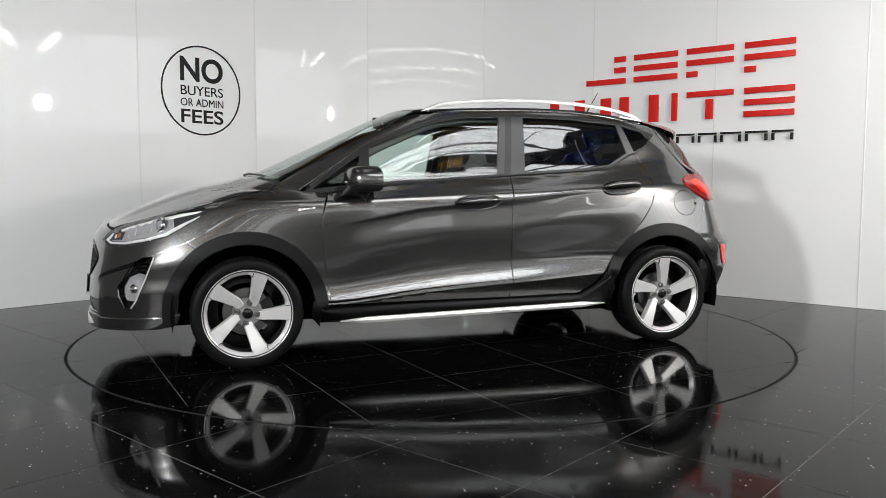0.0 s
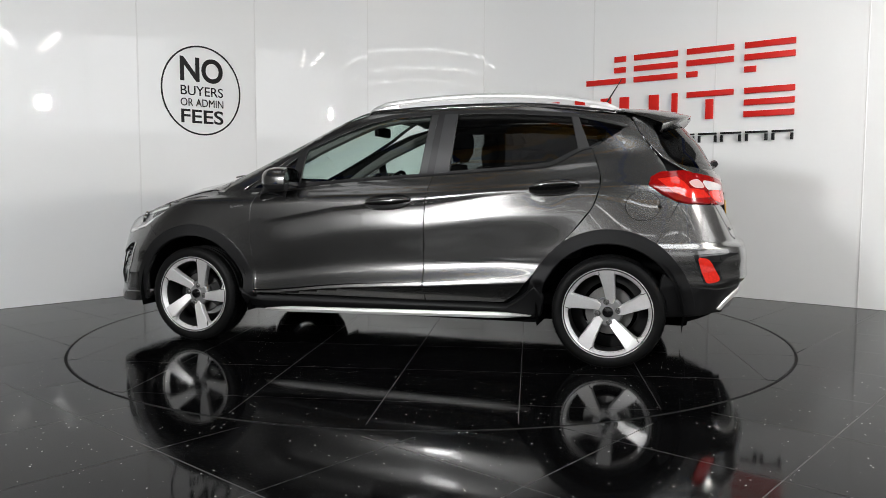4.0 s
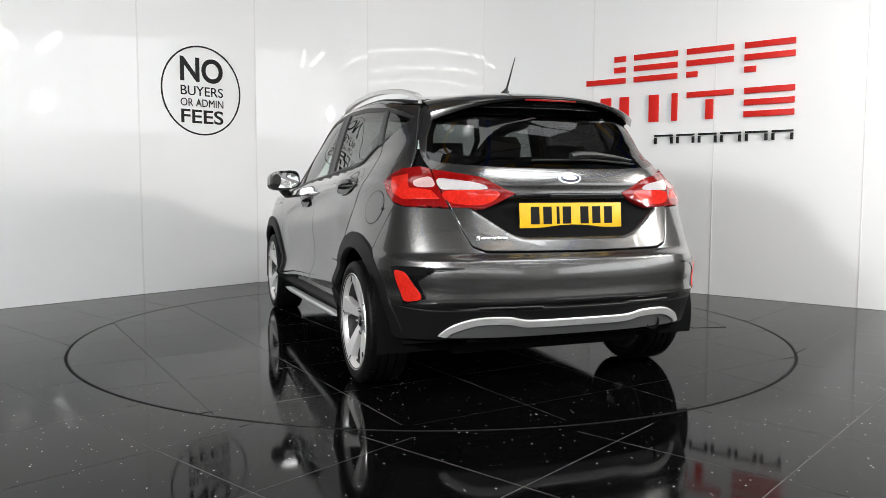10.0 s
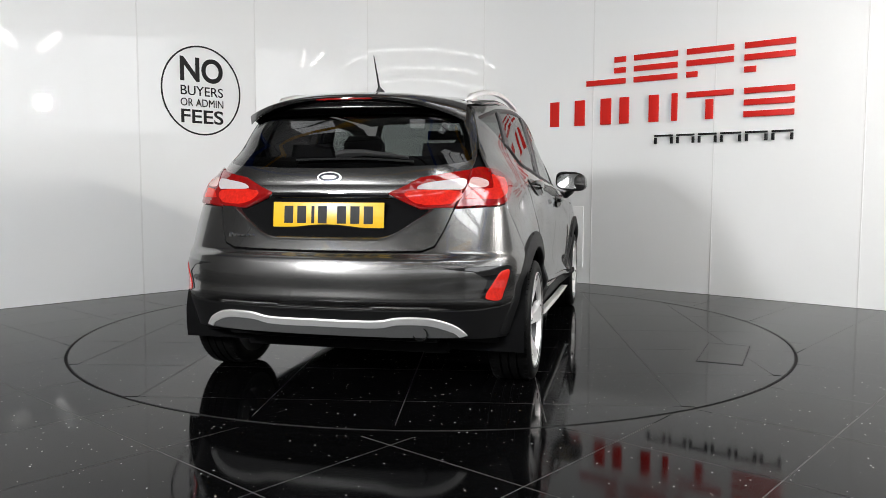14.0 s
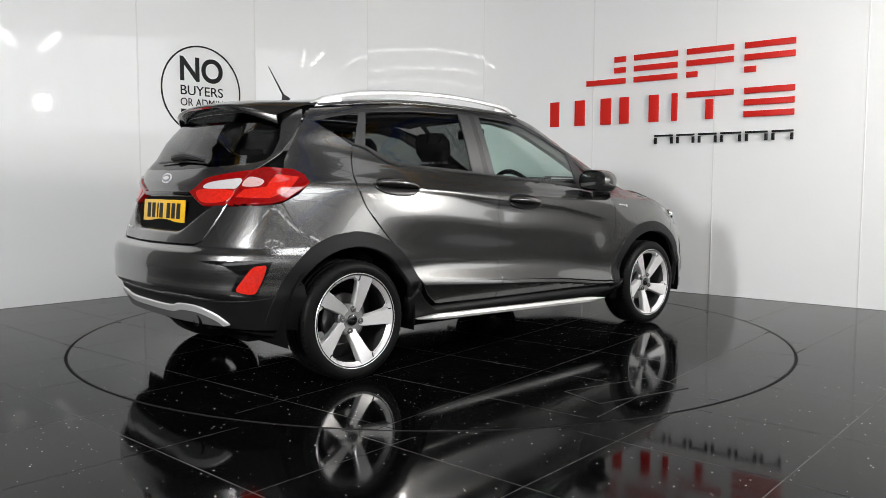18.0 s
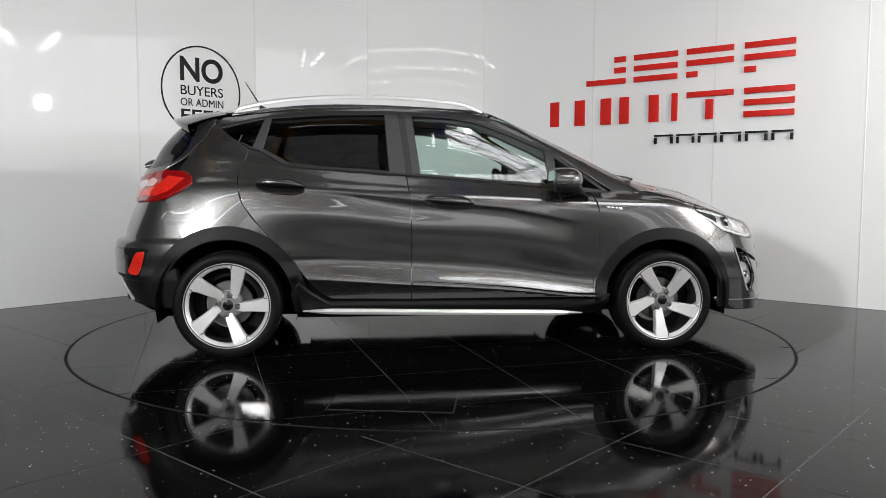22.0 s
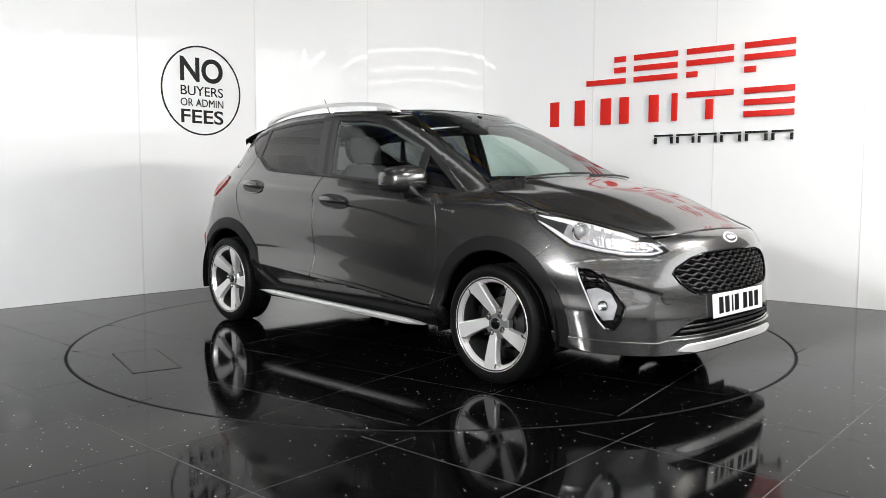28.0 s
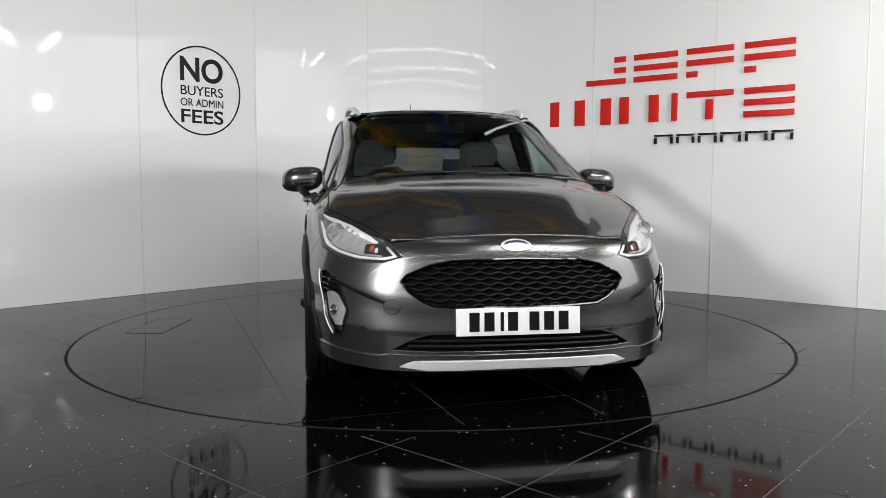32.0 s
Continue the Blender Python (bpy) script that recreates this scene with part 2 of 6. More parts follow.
def build_floor():
    bm = bmesh.new()
    box(bm, 0, -4, -0.06, 26, 22, 0.1)
    solid("floor", bm, GROUT, "dark grouted floor of polished black tiles", "floor", kind="structure", smooth=False)
    floor = bpy.data.objects["floor"]
    bm = bmesh.new()
    for x0, x1, y0, y1 in ((-12.9, -4.7, -14.9, 6.9), (4.7, 12.9, -14.9, 6.9), (-4.69, 4.69, -14.9, -5.9), (-4.69, 4.69, 3.3, 6.9)):
        box(bm, (x0 + x1) / 2, (y0 + y1) / 2, -0.006, x1 - x0, y1 - y0, 0.004)
    part("outer_tiling", bm, TILE, floor, smooth=False)
    bm = bmesh.new()
    lathe(bm, [(4.55, -0.0022), (R_DISC + 0.0085, -0.0022), (R_DISC + 0.0085, -0.012)], 200, Matrix.Rotation(radians(90), 4, "X"))
    part("grout_bed", bm, GROUT, floor, smooth=False)
    bm = bmesh.new()
    lathe(bm, [(R_DISC + 0.075, -0.0015), (R_DISC + 0.0085, -0.0015)], 200, Matrix.Rotation(radians(90), 4, "X"))
    part("edge_tiling", bm, TILE, floor, smooth=False)
    a = radians(FLOOR_TURN)
    ux, uy, vx, vy = math.cos(a), math.sin(a), -math.sin(a), math.cos(a)
    g = 0.0018
    for i in range(-14, 14):
        for j in range(-14, 14):
            u0, v0 = -0.09 + TILE_SIZE * i + g, -0.29 + TILE_SIZE * j + g
            u1, v1 = u0 + TILE_SIZE - 2 * g, v0 + TILE_SIZE - 2 * g
            poly = [(u * ux + v * vx, u * uy + v * vy) for u, v in ((u0, v0), (u1, v0), (u1, v1), (u0, v1))]
            cx, cy = sum(p[0] for p in poly) / 4, sum(p[1] for p in poly) / 4
            if abs(cx) > 5.0 or not -6.2 < cy < 3.6:
                continue
            poly = clip_disc(poly, R_DISC + 0.008, False)
            if poly:
                lay_tile(poly, floor, 0.0)


TABLE_TURN = 10.4
R_BED = R_DISC - 0.012
GROOVE = material("groove_black", (0.002, 0.002, 0.002), 0.9)


def build_turntable():
    table = thing("turntable", "round rotating floor disc tiled in polished black", "turntable")
    bm = bmesh.new()
    n = 160
    lo = [bm.verts.new((R_BED * math.cos(k * math.tau / n), R_BED * math.sin(k * math.tau / n), -0.0022)) for k in range(n)]
    bm.faces.new(lo)
    part("disc_bed", bm, GROUT, table, smooth=False)
    bm = bmesh.new()
    prof = [(R_DISC - 0.011, -0.02), (R_DISC - 0.011, -0.0012), (R_DISC - 0.0085, -0.0012), (R_DISC - 0.0085, -0.02)]
    lathe(bm, prof, 200, Matrix.Rotation(radians(90), 4, "X"))
    part("edge_band", bm, BLACKPLASTIC, table, "black steel edge band")
    bm = bmesh.new()
    lathe(bm, [(R_DISC + 0.008, -0.0075), (R_DISC - 0.0085, -0.0075)], 200, Matrix.Rotation(radians(90), 4, "X"))
    part("edge_groove", bm, GROOVE, table, "black open groove round the disc")
    bm = bmesh.new()
    lathe(bm, [(R_DISC - 0.0115, -0.0015), (R_DISC - 0.075, -0.0015)], 200, Matrix.Rotation(radians(90), 4, "X"))
    part("edge_tiling", bm, TILE, table, smooth=False)
    a = radians(TABLE_TURN)
    ux, uy, vx, vy = math.cos(a), math.sin(a), -math.sin(a), math.cos(a)
    s, g = 0.605, 0.0016
    hatch = Matrix.Translation((-0.37, -1.82, 0)) @ Matrix.Rotation(radians(-11.5), 4, "Z")
    for i in range(-4, 4):
        for j in range(-4, 4):
            poly = [(u * ux + v * vx, u * uy + v * vy) for u, v in ((i * s + g, j * s + g), ((i + 1) * s - g, j * s + g), ((i + 1) * s - g, (j + 1) * s - g), (i * s + g, (j + 1) * s - g))]
            poly = clip_disc(poly, R_DISC - 0.011, True)
            if poly:
                lay_tile(poly, table, 0.0)
    # inspection cover let into the disc
    cover = bmesh.new()
    box(cover, 0, 0, 0.0012, 0.54, 0.23, 0.002, hatch)
    cov = part("inspection_cover", cover, TILE, table, "cut black tile inspection cover", smooth=False)
    rim = bmesh.new()
    for cx, cy, sx, sy in ((0, 0.118, 0.552, 0.005), (0, -0.118, 0.552, 0.005), (0.273, 0, 0.005, 0.24), (-0.273, 0, 0.005, 0.24)):
        box(rim, cx, cy, 0.001, sx, sy, 0.003, hatch)
    part("cover_rim", rim, BLACKPLASTIC, cov, smooth=False)
    return table


# ---------------------------------------------------------------- curved display wall
WALL_H = 3.35
WALL_KNOTS = np.array([(-4.16, -0.11), (-3.35, 0.76), (-2.54, 1.63), (-1.73, 2.50), (-0.69, 3.10), (0.526, 3.06), (1.54, 2.405), (2.445, 1.637), (3.35, 0.87), (4.1, 0.234)])


def wall_line():
    """Straight wings with a curved middle, twelve steps a panel."""
    k = WALL_KNOTS
    tan = {3: (k[4] - k[2]) * 0.53, 4: (k[5] - k[3]) / 2, 5: (k[6] - k[4]) / 2, 6: (k[7] - k[5]) * 0.53}
    out = []
    for i in range(len(k) - 1):
        for j in range(12):
            t = j / 12
            p = k[i] + (k[i + 1] - k[i]) * t
            if 3 <= i < 6:
                h0, h1, h2, h3 = 2 * t ** 3 - 3 * t * t + 1, t ** 3 - 2 * t * t + t, 3 * t * t - 2 * t ** 3, t ** 3 - t * t
                p = h0 * k[i] + h1 * tan[i] + h2 * k[i + 1] + h3 * tan[i + 1]
            out.append(p)
    return np.array(out + [k[-1]])


WALL_LINE = wall_line()


def build_wall():
    wall = thing("wall_display", "curved white gloss-laminate display wall", "wall", kind="structure")
    n = 12
    for k in range(len(WALL_LINE) // n):
        seg = WALL_LINE[k * n:k * n + n + 1]
        bm = bmesh.new()
        rows = []
        for i, p in enumerate(seg):
            j = k * n + i
            a, b = WALL_LINE[max(0, j - 1)], WALL_LINE[min(len(WALL_LINE) - 1, j + 1)]
            t = (b - a) / np.linalg.norm(b - a)
            nrm = np.array([-t[1], t[0]])
            # panels stop just short of the joint
            p = p + t * (0.0022 if i == 0 else -0.0022 if i == n else 0)
            q = p + nrm * 0.03
            rows.append([bm.verts.new((p[0], p[1], 0.002)), bm.verts.new((p[0], p[1], WALL_H)), bm.verts.new((q[0], q[1], WALL_H)), bm.verts.new((q[0], q[1], 0.002))])
        for a, b in zip(rows, rows[1:]):
            for c in range(4):
                bm.faces.new((a[c], a[(c + 1) % 4], b[(c + 1) % 4], b[c]))
        bm.faces.new(rows[0])
        bm.faces.new(rows[-1][::-1])
        part("panel", bm, WALLWHITE, wall, angle=30)
        # joint strip, slightly proud, between this panel and the next
        p, t = seg[-1], seg[-1] - seg[-2]
        m = Matrix.Translation((p[0], p[1], 0)) @ Matrix.Rotation(math.atan2(t[1], t[0]), 4, "Z")
        bm = bmesh.new()
        box(bm, 0, 0.012, WALL_H / 2, 0.012, 0.03, WALL_H - 0.01, m, 0.002)
        part("joint_strip", bm, JOINT, wall)
    return wall


def wall_frame(x, side=0.0):
    """Pose on the wall's face at plan place x: local x along the wall to the right, y up, z out into the room."""
    j = int(np.argmin(np.abs(WALL_LINE[:, 0] - x)))
    a, b = WALL_LINE[j - 1], WALL_LINE[j + 1]
    t = (b - a) / np.linalg.norm(b - a)
    f = (x - a[0]) / (b[0] - a[0])
    y = a[1] + f * (b[1] - a[1])
    m = Matrix(((t[0], 0, t[1], x), (t[1], 0, -t[0], y), (0, 1, 0, 0), (0, 0, 0, 1)))
    return m


def text_mesh(body, size, width=None, height=None, extrude=0.0, bold=0.0):
    cu = bpy.data.curves.new("lettering", "FONT")
    cu.body, cu.size, cu.extrude, cu.offset = body, size, extrude, bold
    cu.align_x, cu.align_y = "CENTER", "BOTTOM_BASELINE"
    cu.resolution_u = 6
    ob = bpy.data.objects.new("lettering", cu)
    scene.collection.objects.link(ob)
    bpy.context.view_layer.update()
    me = bpy.data.meshes.new_from_object(ob)
    bpy.data.objects.remove(ob)
    co = np.empty(len(me.vertices) * 3)
    me.vertices.foreach_get("co", co)
    co = co.reshape(-1, 3)
    lo, hi = co.min(0), co.max(0)
    co[:, 0] -= (lo[0] + hi[0]) / 2
    if width:
        co[:, 0] *= width / (hi[0] - lo[0])
    if height:
        co[:, 1] = (co[:, 1] - lo[1]) * height / (hi[1] - lo[1])
    me.vertices.foreach_set("co", co.ravel())
    return me


def build_signs():
    # round notice on the wall
    m = wall_frame(-2.125)
    notice = thing("wall_notice", "round black-ringed notice lettered on white wall", "sign", m=m)
    cz = 1.818
    bm = bmesh.new()
    ro, ri, n = 0.405, 0.390, 72
    for r0, r1 in ((ri, ro),):
        vs = [[bm.verts.new((r * math.cos(k * math.tau / n), cz + r * math.sin(k * math.tau / n), z)) for k in range(n)] for r, z in ((r0, 0.003), (r0, 0.0055), (r1, 0.0055), (r1, 0.003))]
        for a, b in zip(vs, vs[1:]):
            for k in range(n):
                bm.faces.new((a[k], a[(k + 1) % n], b[(k + 1) % n], b[k]))
    part("ring", bm, SIGNBLACK, notice)
    for body, y, h, w, bold in (("NO", 1.893, 0.222, 0.435, 0.005), ("BUYERS", 1.770, 0.086, 0.43, 0.001), ("OR ADMIN", 1.672, 0.07, 0.435, 0.0), ("FEES", 1.520, 0.125, 0.43, 0.003)):
        me = text_mesh(body, 0.2, w, h, 0.0012, bold)
        me.materials.append(SIGNBLACK)
        ob = part("lettering", me, SIGNBLACK, notice)
        ob.location = (0, y, 0.0045)
    # trade sign: plain bars where the raised letters stand
    m = wall_frame(2.1)
    sign = thing("wall_sign", "raised red and black bar sign on white wall", "sign", m=m)

    def bars(x0, x1, z0, z1, mat, slats):
        """The cell of one raised character, filled with plain level bars."""
        ax, bx = (x0 - 2.1) / t0, (x1 - 2.1) / t0
        h = (z1 - z0)
        for a, b, c, d in slats:
            bm = bmesh.new()
            box(bm, ax + (bx - ax) * (a + b) / 2, z0 + h * (c + d) / 2, 0.012, (bx - ax) * (b - a), h * (d - c), 0.02, bevel=0.002)
            part("bar", bm, mat, sign)

    t0 = abs(m[0][0])
    three = ((0, 1, 0, 0.2), (0, 1, 0.4, 0.6), (0, 1, 0.8, 1))
    two = ((0, 1, 0.8, 1), (0, 1, 0.4, 0.6), (0, 0.24, 0, 0.2))
    hook = ((0, 1, 0, 0.2), (0.72, 1, 0.4, 0.6), (0.72, 1, 0.8, 1))
    post = ((0, 0.24, 0, 1), (0.76, 1, 0, 1))
    for x0, x1, sl in ((1.49, 1.80, hook), (1.865, 2.185, three), (2.25, 2.565, two), (2.635, 2.945, two)):
        bars(x0, x1, 1.918, 2.168, SIGNRED, sl)
    for x0, x1, sl in ((1.18, 1.69, ((0, 0.16, 0, 1), (0.42, 0.58, 0, 1), (0.84, 1, 0, 1))), (1.76, 2.055, post), (2.15, 2.19, ((0, 1, 0, 1),)), (2.256, 2.57, ((0, 1, 0.8, 1), (0.42, 0.58, 0, 0.7))), (2.64, 2.95, three)):
        bars(x0, x1, 1.545, 1.79, SIGNRED, sl)
    xs = 2.03
    for w in (0.135, 0.125, 0.125, 0.135, 0.14, 0.13):
        bars(xs, xs + w, 1.343, 1.425, SIGNBLACK, ((0, 1, 0.8, 1), (0, 0.13, 0, 0.7), (0.87, 1, 0, 0.7)))
        xs += w + 0.026
    # small access panel low on the wall
    bm = bmesh.new()
    box(bm, 0, 0.46, 0.008, 0.30, 0.60, 0.012, wall_frame(1.36), 0.003)
    solid("access_panel", bm, WALLWHITE, "flat white access panel low on the wall", "panel")


# ---------------------------------------------------------------- hall round it, seen in reflections
STEELDARK = material("dark_steel", (0.05, 0.05, 0.055), 0.5, noise_scale=8, amount=0.2)
BATTEN = material("lit_batten", (0.9, 0.9, 0.9), 0.4, emit=(0.99, 0.99, 0.985), strength=10.0)
# glow of the added back strip, a fill for the doors
BACKGLOW = material("back_fill_glow", (0.8, 0.8, 0.8), 0.5, emit=(0.97, 0.985, 1.0), strength=1.8)
# dimmer glow of the added east strip, also a fill
SIDEGLOW = material("side_fill_glow", (0.8, 0.8, 0.8), 0.5, noise_scale=0.9, amount=0.2, emit=(0.97, 0.985, 1.0), strength=2.5)
SKYDIM = material("dim_rooflight", (0.8, 0.8, 0.8), 0.5, emit=(0.96, 0.985, 1.0), strength=1.1)


def build_hall():
    for name, cx, cy, sx, sy in (("wall_back", 0, -15, 26, 0.2), ("wall_west", -13, -4, 0.2, 22), ("wall_east", 13, -4, 0.2, 22), ("wall_north", 0, 7, 26, 0.2)):
        bm = bmesh.new()
        box(bm, cx, cy, 3.5, sx, sy, 7)
        solid(name, bm, HALLWALL, "plain grey painted hall wall", "wall", kind="structure", smooth=False)
    bm = bmesh.new()
    box(bm, 0, -4, 7.05, 26.2, 22.2, 0.1)
    for k in range(52):
        box(bm, -12.75 + 0.5 * k, -4, 6.985, 0.2, 22, 0.03)
    solid("ceiling", bm, ROOFDECK, "grey ribbed sheet-metal hall roof", "ceiling", kind="structure", smooth=False)
    for y, turn in ((-11.0, 24), (-5.5, 24), (-0.5, 24), (3.0, -31)):
        beam = thing("roof_beam", "yellow painted steel roof beam", "beam", "roof beams", m=pose(0, y, 0, 0, 0, turn))
        for cz, sx, sz in ((6.1, 0.22, 0.03), (5.8, 0.22, 0.03), (5.95, 0.02, 0.28)):
            bm = bmesh.new()
            box(bm, 0, 0, cz, 13.0, sx, sz)
            part("flange" if sx > 0.1 else "web", bm, YELLOWBEAM, beam, smooth=False)
    for x, turn in ((-5.6, 8), (1.4, 8), (7.0, 8)):
        beam = thing("crane_rail", "blue painted steel crane rail", "beam", "crane rails", m=pose(x, -3.5, 0, 0, 0, turn))
        for cz, sx, sz in ((5.772, 0.2, 0.03), (5.472, 0.2, 0.03), (5.622, 0.02, 0.28)):
            bm = bmesh.new()
            box(bm, 0, 0, cz, sx, 20.0, sz)
            part("flange" if sx > 0.1 else "web", bm, BLUEBEAM, beam, smooth=False)
    for k in range(15):
        bm = bmesh.new()
        box(bm, 0, -14.0 + 1.45 * k, 6.80, 25.8, 0.09, 0.16)
        solid("purlin", bm, STEELDARK, "dark steel purlin under the roof", "purlin", "purlins", smooth=False)
    for k in range(5):
        light = thing("rooflight", "translucent white rooflight panel in hall roof", "rooflight", "rooflights")
        bm = bmesh.new()
        box(bm, 2.6 + 1.2 * k, -6.9, 6.955, 1.15, 3.9, 0.02)
        part("pane", bm, SKYLIGHT, light, smooth=False)
        bm = bmesh.new()
        box(bm, 3.2 + 1.2 * k, -6.9, 6.95, 0.05, 3.9, 0.05)
        part("glazing_bar", bm, FITTING, light, smooth=False)
    # added fill: glowing panes high on the back wall, never in view
    band = thing("fill_strip", "long strip of added glowing panes on hall wall, out of view", "window", kind="structure")
    for k in range(12):
        bm = bmesh.new()
        box(bm, -9.35 + 1.7 * k, -14.87, 3.5, 1.6, 0.03, 1.3)
        part("pane", bm, BACKGLOW, band, smooth=False)
        bm = bmesh.new()
        box(bm, -8.5 + 1.7 * k, -14.86, 3.5, 0.08, 0.06, 1.4)
        part("pane_divider", bm, FITTING, band, smooth=False)
    # second added strip, unseen on the east wall, brightens right-facing paint
    band = thing("fill_strip", "long strip of added glowing panes on hall wall, out of view", "window", kind="structure")
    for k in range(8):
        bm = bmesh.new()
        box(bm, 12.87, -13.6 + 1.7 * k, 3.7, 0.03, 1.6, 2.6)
        part("pane", bm, SIDEGLOW, band, smooth=False)
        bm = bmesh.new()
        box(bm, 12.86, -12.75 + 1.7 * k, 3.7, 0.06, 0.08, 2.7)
        part("pane_divider", bm, FITTING, band, smooth=False)
    for y in (-7.6, -10.4, -13.2):
        for k in range(8):
            batten = thing("batten_light", "flat white batten light under hall roof, lit", "ceiling light", "batten lights", m=pose(-7.7 + 2.2 * k, y, 4.25))
            bm = bmesh.new()
            box(bm, 0, 0, 0, 1.5, 0.13, 0.03, bevel=0.008)
            part("diffuser", bm, BATTEN, batten)
            bm = bmesh.new()
            box(bm, 0, 0, 0.04, 1.54, 0.11, 0.05)
            part("tray", bm, FITTING, batten, smooth=False)
            for sx in (-0.6, 0.6):
                bm = bmesh.new()
                tube(bm, [(sx, 0, 0.06), (sx, 0, 2.72)], 0.005, 5)
                part("hanger", bm, STEEL, batten)
    for x in (-3.4, 0.1, 3.6):
        light = thing("rooflight", "translucent white rooflight panel in hall roof", "rooflight", "rooflights")
        bm = bmesh.new()
        box(bm, x, -0.6, 6.955, 1.2, 3.4, 0.02)
        part("pane", bm, SKYDIM, light, smooth=False)
    first = thing("twin_tube_light", "hanging white twin-tube strip light, lit", "ceiling light", "strip lights")
    bm = bmesh.new()
    prism(bm, [(-0.09, 0.09), (-0.03, 0.13), (0.03, 0.13), (0.09, 0.09)], -1.22, 1.22, Matrix.Rotation(radians(90), 4, "X"))
    part("tray", bm, FITTING, first, smooth=False)
    for sx in (-0.045, 0.045):
        bm = bmesh.new()
        tube(bm, [(sx, -1.19, 0.06), (sx, 1.19, 0.06)], 0.013, 10)
        part("tube", bm, TUBE, first)
    for sy in (-0.9, 0.9):
        bm = bmesh.new()
        tube(bm, [(0, sy, 0.13), (0, sy, 2.99)], 0.004, 5)
        part("hanger", bm, STEEL, first)
    spots = [(8.4, -3.4, 61.4), (8.0, -4.1, 73)]
    for k, (x, y, turn) in enumerate(spots):
        m = pose(x, y, 4.0, 0, 0, turn)
        if k == 0:
            first.matrix_world = m
        else:
            copy_thing(first, m)


def build_floods():
    """Two floodlights on tripods; the lamps stand just before their windows."""
    for eye, target, size in (((-3.3, -5.8, 2.38), (0.4, 0.6, 0.9), 0.48), ((4.1, -1.86, 2.335), (-0.6, 0.8, 1.0), 0.2)):
        m = look(eye, target)
        base = Vector((m @ Vector((0, 0, 0.06 + size * 0.12))).to_tuple())
        stand = thing("flood_light", "black floodlight head on a tripod stand, lit", "flood light", "flood lights", m=Matrix.Translation((base.x, base.y, 0)))
        inv = Matrix.Translation((-base.x, -base.y, 0))
        bm = bmesh.new()
        box(bm, 0, 0, 0.02 + size * 0.12, size * 1.06, size * 1.06, size * 0.24, inv @ m, 0.008)
        part("head", bm, BLACKPLASTIC, stand)
        bm = bmesh.new()
        tube(bm, [(0, 0, 0.55), (0, 0, base.z - size * 0.3)], 0.014, 8)
        part("pole", bm, STEELDARK, stand)
        for k in range(3):
            a = k * math.tau / 3 + 0.4
            bm = bmesh.new()
            tube(bm, [(0, 0, 0.75), (0.42 * math.cos(a), 0.42 * math.sin(a), 0.012)], 0.011, 8)
            part("leg", bm, STEELDARK, stand)


build_floor()
TABLE = build_turntable()
build_wall()
build_signs()
build_hall()
build_floods()

# ---------------------------------------------------------------- the car's skin
# Feature lines of the half body, from the nose's middle round the side to the tail's middle.
SILL = [(2.06, 0, .2), (2.05, .3, .2), (1.98, .55, .205), (1.8, .735, .215), (1.55, .81, .24), (1.25, .83, .25), (.85, .77, .25), (.35, .755, .25), (-.25, .755, .25), (-.8, .77, .255), (-1.25, .82, .25), (-1.52, .79, .235), (-1.7, .7, .25), (-1.82, .5, .275), (-1.87, .25, .288), (-1.88, 0, .29)]
FLANK = [(2.075, 0, .36), (2.06, .3, .36), (1.98, .56, .37), (1.8, .755, .4), (1.55, .84, .42), (1.25, .855, .38), (.85, .856, .325), (.35, .862, .37), (-.25, .864, .41), (-.8, .858, .445), (-1.25, .858, .45), (-1.53, .825, .44), (-1.75, .735, .44), (-1.886, .52, .44), (-1.938, .26, .44), (-1.949, 0, .44)]
MIDDLE = [(2.065, 0, .52), (2.045, .3, .52), (1.955, .56, .54), (1.775, .75, .57), (1.54, .84, .6), (1.25, .862, .62), (.85, .838, .56), (.35, .829, .575), (-.25, .829, .59), (-.8, .838, .60), (-1.25, .858, .62), (-1.53, .825, .62), (-1.74, .735, .62), (-1.877, .52, .62), (-1.920, .255, .62), (-1.931, 0, .62)]
LEDGE = [(x0, y0 - (.028, .033, .032, .024)[k - 6], z0 + .092) if 5 < k < 10 else (x0 + (x1 - x0) * .35, y0 + (y1 - y0) * .35 - .002, z0 + (z1 - z0) * .35) for k, ((x0, y0, z0), (x1, y1, z1)) in enumerate(zip(FLANK, MIDDLE))]
UNDER = [(x0 + (x1 - x0) * .86, y0 + (y1 - y0) * .86, z0 + (z1 - z0) * .86) for (x0, y0, z0), (x1, y1, z1) in zip(SILL, FLANK)]
CREASE = [(2.03, 0, .7), (2.005, .3, .7), (1.9, .54, .71), (1.73, .7, .74), (1.52, .775, .8), (1.25, .82, .845), (.85, .84, .83), (.35, .836, .845), (-.25, .836, .865), (-.8, .832, .89), (-1.25, .802, .915), (-1.51, .755, .92), (-1.66, .693, .91), (-1.785, .48, .9), (-1.825, .25, .89), (-1.833, 0, .89)]
SHOULDER = [(1.93, 0, .765), (1.9, .29, .765), (1.8, .5, .77), (1.66, .635, .8), (1.47, .72, .85), (1.25, .765, .885), (.85, .79, .9), (.35, .8, .92), (-.25, .8, .945), (-.8, .79, .975), (-1.25, .755, 1), (-1.475, .705, 1), (-1.625, .655, .99), (-1.77, .48, .975), (-1.815, .25, .97), (-1.825, 0, .97)]
